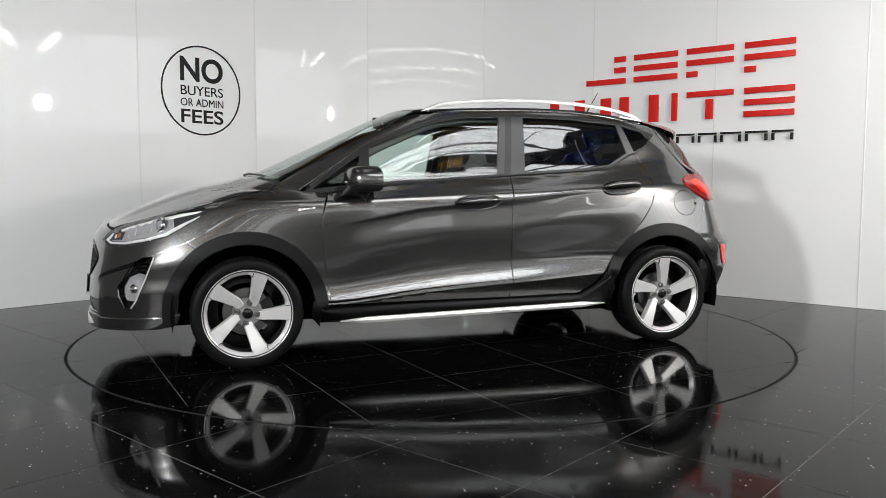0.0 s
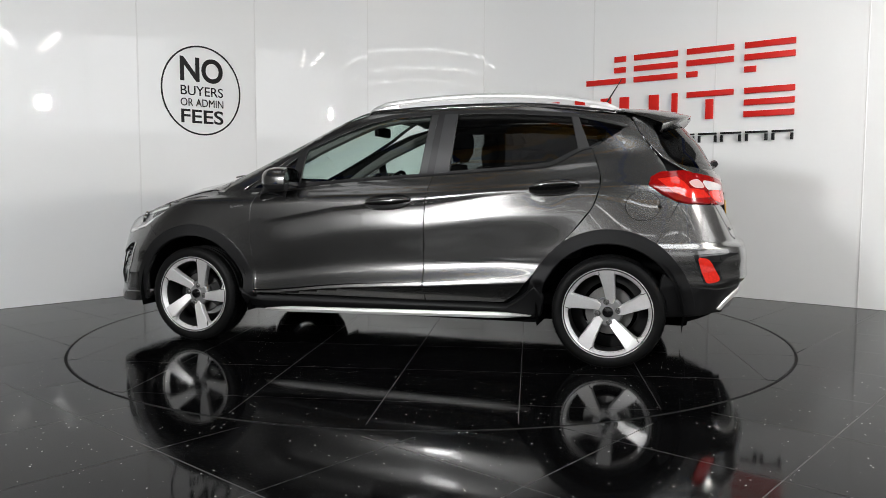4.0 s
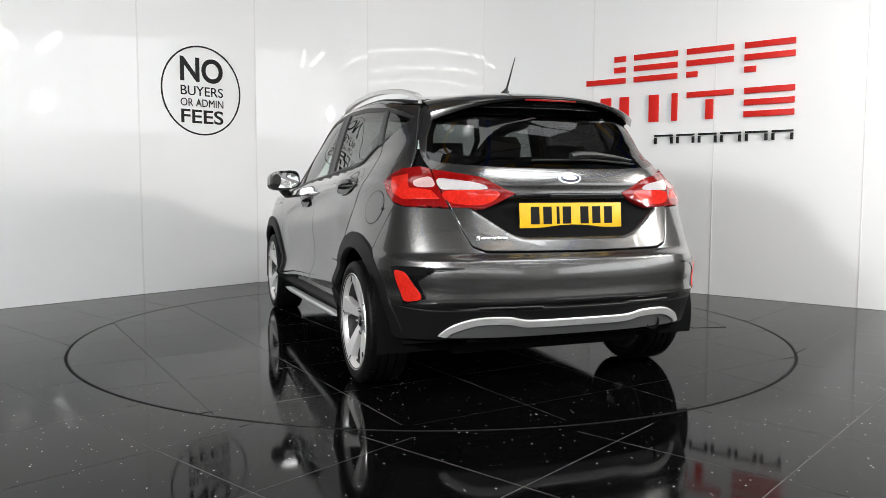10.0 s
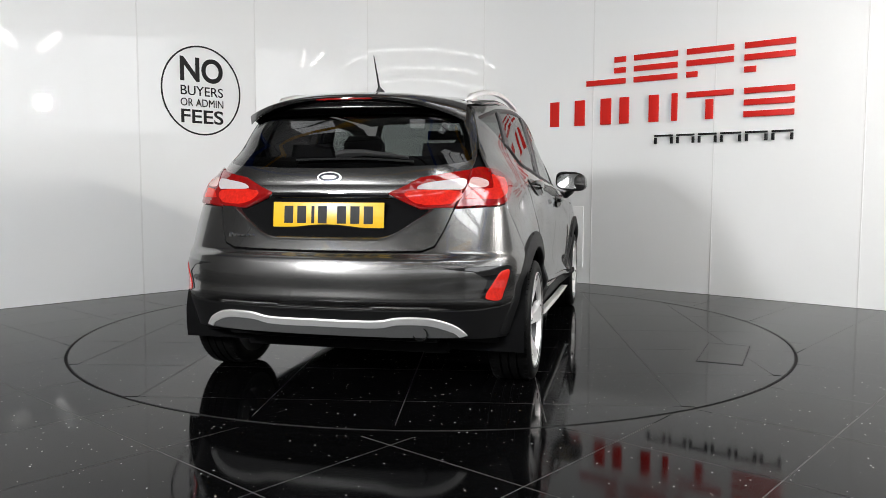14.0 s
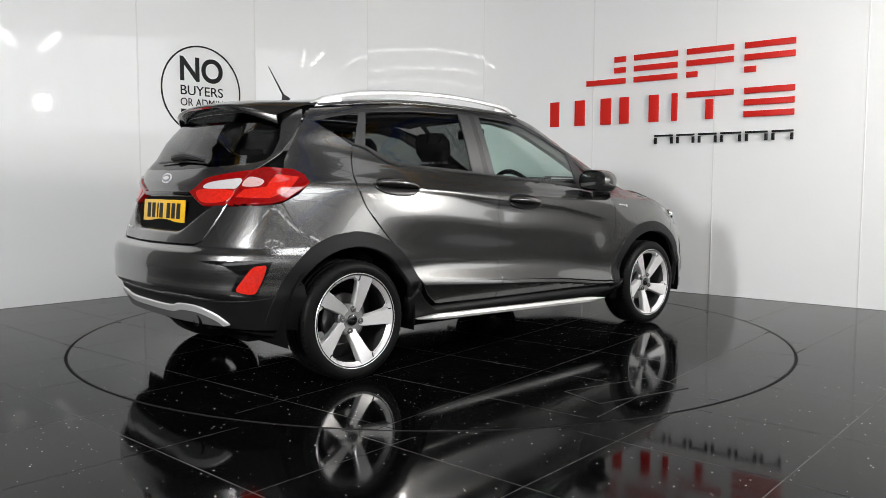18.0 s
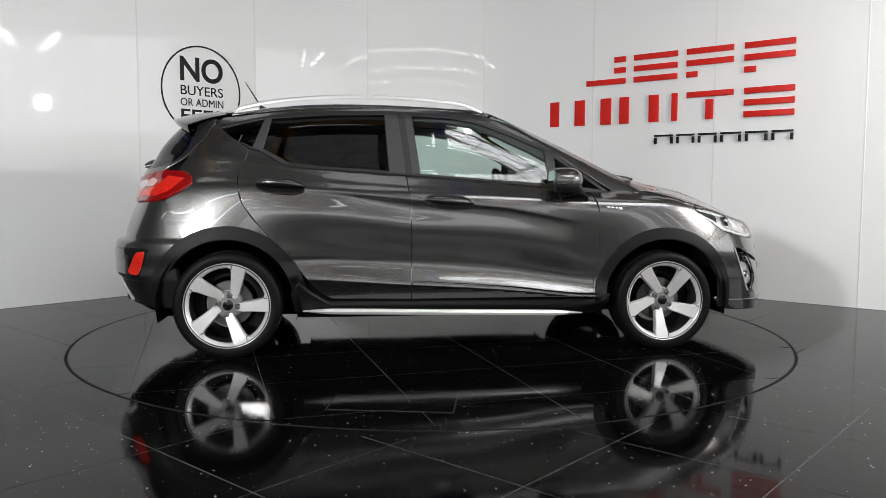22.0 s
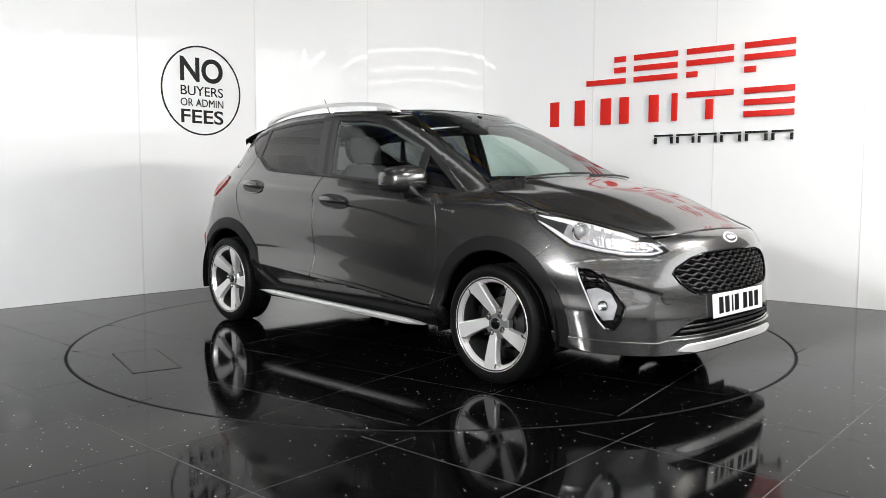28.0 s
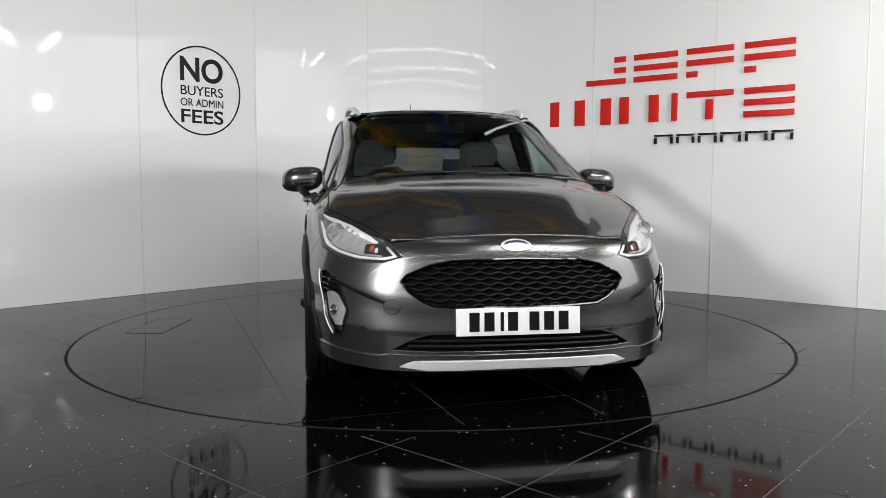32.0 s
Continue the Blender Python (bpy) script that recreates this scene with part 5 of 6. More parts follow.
    for sg in (1, -1):
        T = lambda *p: tail(p[0], sg * p[1], p[2])
        outer = [T(-1.445, .762, .963), T(-1.46, .735, 1.0), T(-1.50, .70, 1.026), T(-1.595, .622, 1.034), T(-1.632, .595, 1.025), T(-1.70, .577, .94), T(-1.751, .552, .861), T(-1.629, .721, .869), T(-1.57, .748, .885), T(-1.50, .76, .93)]
        inn = [T(-1.639, .585, 1.021), T(-1.70, .51, 1.008), T(-1.764, .40, .986), T(-1.786, .345, .955), T(-1.798, .31, .935), T(-1.808, .27, .919), T(-1.806, .33, .89), T(-1.803, .41, .857), T(-1.757, .541, .861), T(-1.705, .567, .94)]
        lamp = lay_part("tail_light", outer, on_tail, REDLENS, CAR, "red tail light cluster", off=0.010, gap=0.001, thick=0.03, edge=0.006, step=0.02)
        lay_part("indicator_lens", [tuple(p) for p in smooth_line([T(-1.598, .638, .966), T(-1.62, .612, .982), T(-1.652, .588, .984), T(-1.67, .578, .948), T(-1.62, .628, .946)], 4, True)], on_tail, PINKLENS, lamp, "pale pink lens", off=0.0115, gap=0, thick=0.004, step=0.02)
        lay_part("brake_lens", [T(-1.49, .735, .985), T(-1.56, .665, 1.0), T(-1.60, .66, .94), T(-1.68, .60, .93), T(-1.71, .575, .895), T(-1.62, .705, .893), T(-1.55, .73, .92)], on_tail, REDBRIGHT, lamp, "bright red lens", off=0.0115, gap=0, thick=0.003, step=0.02)
        lay_part("gate_light", inn, on_tail, REDLENS, gate, "red inner tail light", off=0.010, gap=0.001, thick=0.03, edge=0.006, step=0.02)
        w = [T(-1.668, .562, .977), T(-1.70, .507, .976), T(-1.755, .415, .962), T(-1.77, .385, .947), T(-1.765, .405, .938), T(-1.72, .52, .936), T(-1.693, .556, .939)]
        lay_part("reversing_lens", [tuple(p) for p in smooth_line(w, 4, True)], on_tail, WHITELENS, CAR, "frosted white reversing lens", off=0.012, gap=0, thick=0.004, step=0.02)
        r = [T(-1.72, .555, .925), T(-1.79, .345, .928), T(-1.80, .40, .872), T(-1.755, .535, .875)]
        lay_part("fog_lens", [tuple(p) for p in smooth_line(r, 4, True)], on_tail, REDBRIGHT, CAR, "bright red lens", off=0.0115, gap=0, thick=0.003, step=0.02)
        ref = [tuple(p) for p in smooth_line([T(-1.678, .77, .580), T(-1.70, .752, .588), T(-1.725, .73, .578), T(-1.752, .705, .535), T(-1.776, .679, .482), T(-1.765, .69, .463), T(-1.722, .733, .457), T(-1.703, .748, .49)], 4, True)]
        # flat black sheet puts the shade of the reflector recess on the bumper
        pk = [T(-1.662, .782, .603), T(-1.75, .70, .606), T(-1.85, .52, .600), T(-1.80, .63, .588), T(-1.765, .69, .55), T(-1.79, .665, .472), T(-1.715, .74, .445), T(-1.69, .76, .52)]
        lay_part("recess_shade", pk, on_tail, GLOSSBLACK, bumper, "black sheet for the shaded reflector recess", off=0.003, bulge=ledge, gap=0, thick=0.004, step=0.02)
        lay_part("rear_reflector", ref, on_tail, REDBRIGHT, bumper, "red bumper reflector", off=0.006, bulge=ledge, gap=0.003, thick=0.006, step=0.02)
    plate("number_plate", -1, YELLOWPLATE)
    badge("rear_badge", on_tail, *tail(-1.80, 0, .988), .058, .024)
    spoiler(gate)
    # rear wiper
    bm = bmesh.new()
    line = [on_tail(*tail(-1.72, y, z)) for y, z in ((-.02, 1.075), (-.06, 1.082), (-.14, 1.085), (-.24, 1.075), (-.33, 1.060))]
    tube(bm, [p + n * .022 for p, n in line], [.017, .020, .015, .010, .006], 8)
    part("rear_wiper", bm, BLACKPLASTIC, gate, "black rear wiper")
    bm = bmesh.new()
    line = [on_tail(*tail(-1.72, y, z)) for y, z in ((.16, 1.062), (0, 1.066), (-.15, 1.066), (-.35, 1.052))]
    tube(bm, [p + n * .010 for p, n in line], .005, 6)
    part("wiper_blade", bm, BLACKPLASTIC, gate)


SKIDGREY = material("grey_skid_plastic", (0.09, 0.09, 0.09), 0.45, noise_scale=200, amount=0.2)


def spoiler(gate):
    """Roof spoiler: body-coloured top, black underside, high brake light."""
    top, under = bmesh.new(), bmesh.new()
    n = 40
    rows, rows2 = [], []
    for k in range(n + 1):
        u = -1 + 2 * k / n
        y = .545 * u
        f = abs(u) ** 3.2
        x0 = -1.28 - .10 * (1 - u * u)
        p0, n0 = on_top(x0, y * .93)
        tip = Vector((-1.642 + .150 * f, y, 1.367 - .052 * u * u - .018 * f))
        a = p0 + n0 * .003
        prof = []
        for j in range(9):
            t = j / 8
            q = a.lerp(tip, t)
            q.z += .012 * math.sin(math.pi * t) * (1 - .5 * f)
            prof.append(q)
        lip = tip + Vector((.006, 0, -.014 - .030 * f))
        rows.append([top.verts.new(q) for q in prof] + [top.verts.new(tip + Vector((-.004, 0, -.006))), top.verts.new(lip)])
        back = Vector((-1.50 + .05 * f, y * .97, 1.283 - .02 * f))
        rows2.append([under.verts.new(lip + Vector((.003, 0, .001))), under.verts.new(lip.lerp(back, .5) + Vector((0, 0, .016))), under.verts.new(back)])
    for bmx, rr in ((top, rows), (under, rows2)):
        for a, b in zip(rr, rr[1:]):
            for j in range(len(a) - 1):
                bmx.faces.new((a[j], a[j + 1], b[j + 1], b[j]))
    ob = part("spoiler", top, PAINT, gate, angle=60)
    part("spoiler_underside", under, GLOSSBLACK, ob, "black spoiler underside", angle=60)
    bm = bmesh.new()
    box(bm, -1.634, 0, 1.354, .012, .27, .014, bevel=.003)
    part("brake_light", bm, REDLENS, ob, "red high-level brake light")


# ---------------------------------------------------------------- wheels
def build_wheels():
    tyre_prof = [(.222, -.085), (.232, -.094), (.250, -.101), (.270, -.102), (.288, -.095), (.297, -.082), (.2995, -.060), (.2995, -.044), (.2935, -.042), (.2935, -.036), (.300, -.034), (.3005, -.006), (.294, -.004), (.294, .004), (.3005, .006), (.300, .034), (.2935, .036), (.2935, .042), (.2995, .044), (.2995, .060), (.297, .082), (.288, .095), (.270, .102), (.250, .101), (.232, .094), (.222, .085)]
    rim_prof = [(.150, -.07), (.205, -.08), (.222, -.092), (.234, -.096), (.234, -.086), (.215, -.075), (.208, .0), (.210, .06), (.222, .078), (.232, .092), (.238, .097), (.2365, .101), (.229, .099), (.226, .092), (.213, .078)]
    bm = bmesh.new()
    lathe(bm, tyre_prof, 72)
    tyre = finish(bm, "tyre", RUBBER)
    bm = bmesh.new()
    for k in range(64):
        a = k * math.tau / 64
        for s in (-1, 1):
            m = Matrix.Rotation(a + (0.02 * s), 4, "Y")
            box(bm, 0, s * .071, .2965, .006, .030, .006, m)
    blocks = finish(bm, "tread", RUBBER, False)
    bm = bmesh.new()
    lathe(bm, rim_prof, 72)
    barrel = finish(bm, "rim", ALLOYGREY)
    bm = bmesh.new()
    lathe(bm, [(.210, .074), (.217, .083), (.227, .0965), (.2365, .1015), (.239, .098), (.238, .090)], 72)
    lipmesh = finish(bm, "rim_lip", ALLOY)

    def spoke_mesh():
        bm = bmesh.new()
        edge = [(.040, -.040, .004, .058), (.067, -.051, -.003, .064), (.105, -.057, -.001, .074), (.15, -.065, .001, .084), (.190, -.073, .005, .091), (.203, -.0745, .010, .093), (.214, -.0755, .030, .0945), (.227, -.0765, .047, .0955)]
        rows = []
        for r, a, b, h in edge:
            rows.append([bm.verts.new((a - .003, h - .035, r)), bm.verts.new((a, h - .004, r)), bm.verts.new((a + .004, h, r)), bm.verts.new((b - .004, h - .003, r)), bm.verts.new((b, h - .008, r)), bm.verts.new((b + .003, h - .035, r))])
        for p, q in zip(rows, rows[1:]):
            for j in range(5):
                bm.faces.new((p[j], p[j + 1], q[j + 1], q[j]))
        bm.faces.new(rows[0])
        bm.faces.new(rows[-1][::-1])
        return finish(bm, "spoke", ALLOY, True, 25)

    spoke = spoke_mesh()
    bm = bmesh.new()
    prism(bm, [(.012, .196), (.002, .208), (.001, .224), (.004, .224), (.006, .209), (.014, .198)], .0, .004, Matrix.Translation((0, .0965, 0)) @ Matrix.Rotation(radians(90), 4, "X"))
    notch = finish(bm, "spoke_notch", PLATEBLACK, False)
    bm = bmesh.new()
    lathe(bm, [(.0005, .062), (.030, .062), (.034, .058), (.040, .058), (.070, .056), (.078, .048), (.080, .02)], 40)
    hub = finish(bm, "hub", HUBGREY)
    bm = bmesh.new()
    lathe(bm, [(.0005, .071), (.022, .070), (.0275, .067), (.0295, .060)], 32)
    cap = finish(bm, "centre_cap", GLOSSBLACK)
    bm = bmesh.new()
    lathe(bm, [(.0005, .071), (.008, .071), (.011, .068), (.012, .061), (.0165, .061), (.017, .052)], 12)
    nut = finish(bm, "wheel_nut", NUTSTEEL)
    bm = bmesh.new()
    lathe(bm, [(.0005, -.005), (.066, -.005), (.070, .004), (.075, .004), (.076, -.008), (.128, -.008), (.130, -.011), (.130, -.028), (.128, -.031), (.07, -.031)], 56)
    brake = finish(bm, "brake_disc", STEEL)
    bm = bmesh.new()
    prism(bm, [(.085 * math.cos(a), .085 * math.sin(a)) for a in [radians(-35 + 7 * k) for k in range(11)]] + [(.145 * math.cos(a), .145 * math.sin(a)) for a in [radians(35 - 7 * k) for k in range(11)]], .0, .05, Matrix.Translation((0, .012, 0)) @ Matrix.Rotation(radians(90), 4, "X"))
    caliper = finish(bm, "brake_caliper", ALLOYGREY)
    for sx, x in ((1, HUB_F), (-1, HUB_R)):
        for sg in (1, -1):
            turn = {(1, 1): 81, (1, -1): 61, (-1, 1): 101.6, (-1, -1): 82}[(sx, sg)]
            wheel = new("wheel")
            wheel.parent = CAR
            wheel.empty_display_size = 0.05
            size = WHEEL_SIZE[sx]
            wheel.matrix_basis = Matrix.Translation((x, sg * .757, .2995 * size)) @ Matrix.Rotation(0 if sg > 0 else math.pi, 4, "Z") @ Matrix.Diagonal((size, 1, size, 1))
            for nm, me in (("tyre", tyre), ("tread", blocks), ("rim", barrel), ("rim_lip", lipmesh), ("hub", hub), ("centre_cap", cap), ("brake_disc", brake)):
                o = part(nm, me, None, wheel)
                if nm == "tread":
                    tagged(o, kind="stuff")
            for k in range(5):
                o = part("spoke", spoke, None, wheel)
                o.rotation_euler = (0, radians(turn - 90 + 72 * k), 0)
                o = part("spoke_notch", notch, None, wheel)
                o.rotation_euler = (0, radians(turn - 90 + 72 * k), 0)
            for k in range(4):
                o = part("wheel_nut", nut, None, wheel)
                a = radians(turn - 2 + 90 * k)
                o.location = (-.055 * math.cos(a), 0, .055 * math.sin(a))
            if sx > 0:
                o = part("brake_caliper", caliper, None, wheel)
                o.rotation_euler = (0, radians(180 if sg > 0 else 0), 0)
            # wheel well
            bm = bmesh.new()
            rows = []
            for k in range(21):
                a = radians(-14 + 208 * k / 20)
                rows.append([bm.verts.new((x + .382 * math.cos(a), sg * yy, HUB_Z + .382 * math.sin(a))) for yy in (.845, .60, .42)])
            for p, q in zip(rows, rows[1:]):
                bm.faces.new((p[0], p[1], q[1], q[0]))
                bm.faces.new((p[1], p[2], q[2], q[1]))
            bm.faces.new([r[2] for r in rows])
            part("wheel_well", bm, INNERBLACK, CAR)
    bm = bmesh.new()
    for x in (HUB_F, HUB_R):
        tube(bm, [(x, -.70, HUB_Z), (x, .70, HUB_Z)], .03, 8)
    box(bm, 0, 0, .215, 3.3, 1.0, .06, bevel=.02)
    box(bm, 0, 0, .235, 1.75, 1.56, .05, bevel=.02)
    box(bm, 1.80, 0, .25, .30, 1.0, .06, bevel=.02)
    box(bm, -1.68, 0, .30, .30, 1.0, .06, bevel=.02)
    box(bm, -1.55, .22, .27, .30, .5, .07, bevel=.03)
    part("underbody", bm, INNERBLACK, CAR)


# ---------------------------------------------------------------- rails, mirrors, handles, glass
def build_fittings(doors):
    half = [(.30, 0), (.285, .28), (.245, .455), (.45, .555), (.66, .60), (.87, .632), (1.055, .65), (1.135, .49), (1.19, .28), (1.205, 0)]
    full = half + [(x, -y) for x, y in half[-2:0:-1]]
    ob = lay_part("windscreen", full, on_top, CLEARGLASS, CAR, "clear windscreen", off=-0.002, gap=0.002, thick=0.004, step=0.05)
    ob.visible_shadow = False
    # black edge of the screen
    ring = np.array(resample(full, 0.03))
    inner = [tuple(p) for p in shrink(ring, 0.035)]
    lay_part("screen_band", [tuple(p) for p in ring], on_top, GLOSSBLACK, CAR, "black ceramic screen edge", off=-0.0065, gap=0, thick=0.002, holes=[inner], step=0.03)
    half = [(1.245, 0), (1.225, .30), (1.175, .51), (1.11, .655), (1.045, .675), (1.115, .50), (1.17, .29), (1.185, 0)]
    full = half + [(x, -y) for x, y in half[-2:0:-1]]
    lay_part("cowl", full, on_top, BLACKPLASTIC, CAR, "black plastic cowl", off=-0.012, gap=0, thick=0.03)
    for y0, y1 in ((-.50, .06), (.02, .53)):
        bm = bmesh.new()
        pts = []
        for k in range(9):
            t = k / 8
            y = y0 + (y1 - y0) * t
            p, n = on_top(1.195 - .03 * t - .16 * abs(y) ** 2, y)
            pts.append(p + n * .012)
        tube(bm, pts, [.008] + [.006] * 7 + [.004], 6)
        part("wiper", bm, BLACKPLASTIC, CAR, "black windscreen wiper")
    headliner = [(.20, -.50), (.20, .50), (-1.2, .50), (-1.49, .40), (-1.49, -.40), (-1.2, -.50)]
    lay_part("headliner", headliner, on_top, HEADLINER, CAR, "light grey roof lining", off=-0.035, gap=0, thick=0.004, step=0.1)
    for sg in (1, -1):
        fd, rd = doors[sg]
        # roof rail
        pts = smooth_line([(.215, .512, 1.392), (.13, .53, 1.425), (.02, .54, 1.446), (-.30, .548, 1.468), (-.637, .546, 1.469), (-.96, .535, 1.446), (-1.17, .515, 1.408), (-1.27, .495, 1.375)], 6)
        bm = bmesh.new()
        rows = []
        m = len(pts)
        for i, (x, y, z) in enumerate(pts):
            e = min(1, .25 + i / 5, .25 + (m - 1 - i) / 5)
            rows.append([bm.verts.new((x, sg * (y + dy * e), z + dz * e)) for dy, dz in ((.016, -.012), (.018, 0), (.010, .011), (-.006, .012), (-.014, .003), (-.012, -.010))])
        for a, b in zip(rows, rows[1:]):
            for j in range(6):
                bm.faces.new((a[j], a[(j + 1) % 6], b[(j + 1) % 6], b[j]))
        bm.faces.new(rows[0])
        bm.faces.new(rows[-1])
        rail = part("roof_rail", bm, SILVER, CAR, "satin silver roof rail", angle=60)
        for x0, x1, y in ((.19, .02, .525), (-1.25, -1.10, .51)):
            bm = bmesh.new()
            p0, p1 = on_top(x0, sg * y)[0], on_top(x1, sg * (y + .012))[0]
            prism(bm, [(x0, p0.z - .01), (x1, p1.z - .01), (x1, 1.43), (x0 + (x1 - x0) * .35, 1.415)], -.010, .010, Matrix.Translation((0, sg * y, 0)) @ Matrix.Rotation(radians(90), 4, "X"))
            part("rail_foot", bm, SILVER, rail)
        # seal line under the rail
        bm = bmesh.new()
        line = [on_top(.18 - 1.42 * k / 30, sg * (.565 if k < 24 else .565 - .008 * (k - 24))) for k in range(31)]
        tube(bm, [p + n * .001 for p, n in line], .006, 5)
        part("roof_seal", bm, BLACKPLASTIC, CAR)
        mirror(sg, fd)
        for x0, x1, z, par in ((.118, -.160, .862, fd), (-.82, -1.09, .947, rd)):
            handle(sg, x0, x1, z, par)
        # window-line strip
        bm = bmesh.new()
        line = smooth_line([(.82, .916), (.323, .972), (-.24, 1.013), (-.74, 1.047), (-.92, 1.066), (-1.067, 1.142), (-1.132, 1.160)], 6)
        tube(bm, [on_side(sg)(x, z)[0] + on_side(sg)(x, z)[1] * .001 for x, z in line], .0065, 6)
        part("waist_seal", bm, BLACKPLASTIC, CAR)
        # light trim inside the front pillar
        bm = bmesh.new()
        line = [on_side(sg)(x, z) for x, z in ((.90, .955), (.70, 1.08), (.50, 1.19), (.32, 1.27), (.16, 1.335), (-.05, 1.36), (-.6, 1.365), (-1.1, 1.33))]
        tube(bm, [p - Vector((0, sg * .055, .012)) for p, n in line], [.03, .034, .034, .034, .034, .026, .024, .022], 8)
        part("inner_pillar", bm, PILLARTRIM, CAR, "grey inner pillar trim")
        # pillar trims
        lay_part("pillar_trim", [(-.178, 1.022), (-.222, 1.358), (-.262, 1.361), (-.222, 1.022)], on_side(sg), PILLAR, CAR, "satin black pillar trim", off=0.003, gap=0.002, thick=0.01)
        lay_part("pillar_trim", [(-.262, 1.020), (-.30, 1.361), (-.372, 1.362), (-.350, 1.030)], on_side(sg), PILLAR, CAR, "satin black pillar trim", off=0.003, gap=0.002, thick=0.01)
        lay_part("pillar_trim", [(-1.018, 1.335), (-1.052, 1.332), (-1.12, 1.165), (-1.062, 1.152)], on_side(sg), PILLAR, CAR, "satin black pillar trim", off=0.003, gap=0.002, thick=0.01)
        # badge on the wing: plain bars
        for k in range(4):
            bm = bmesh.new()
            p, n = on_side(sg)(.975 - .024 * k, .826 + .003 * k)
            mm = Matrix.Translation(p + n * .002) @ n.to_track_quat("Z", "Y").to_matrix().to_4x4()
            box(bm, 0, 0, 0, .018, .008 if k else .015, .003, mm, .001)
            part("script_bar", bm, CHROME, CAR, "chrome script, as plain bars")
    # fuel flap on the left quarter
    ring = [(-1.412 + .088 * math.cos(k * math.tau / 36), .853 + .077 * math.sin(k * math.tau / 36)) for k in range(36)]
    lay_part("flap_gap", ring, on_side(1), PLATEBLACK, CAR, "dark gap round fuel flap", off=0.0008, gap=0, thick=0.003)
    lay_part("fuel_flap", ring, on_side(1), PAINT, CAR, "round painted fuel flap", off=0.0016, gap=0.0032, thick=0.004)
    # black bead stands in for the shade of the flap's finger recess
    bm = bmesh.new()
    p, n = on_side(1)(-1.494, .848)
    bmesh.ops.create_uvsphere(bm, u_segments=12, v_segments=8, radius=.011, matrix=Matrix.Translation(p) @ Matrix.Diagonal((1.2, .4, .8, 1)))
    part("flap_recess_shade", bm, PLATEBLACK, CAR)
    # aerial
    bm = bmesh.new()
    p, n = on_top(-1.125, -.008)
    tube(bm, [p, p + Vector((-.006, 0, .012)), p + Vector((-.014, 0, .024)), p + Vector((-.018, 0, .032))], [.028, .022, .012, .007], 12)
    base = part("aerial_base", bm, BLACKPLASTIC, CAR, "black aerial base")
    bm = bmesh.new()
    q = p + Vector((-.016, 0, .028))
    tip = Vector((-1.235, -.010, 1.612))
    tube(bm, [q, q.lerp(tip, .5), tip], [.006, .004, .0022], 8)
    part("aerial_rod", bm, BLACKPLASTIC, base)


PILLAR = material("satin_black_pillar", (0.032, 0.032, 0.033), 0.38, noise_scale=200, amount=0.15)


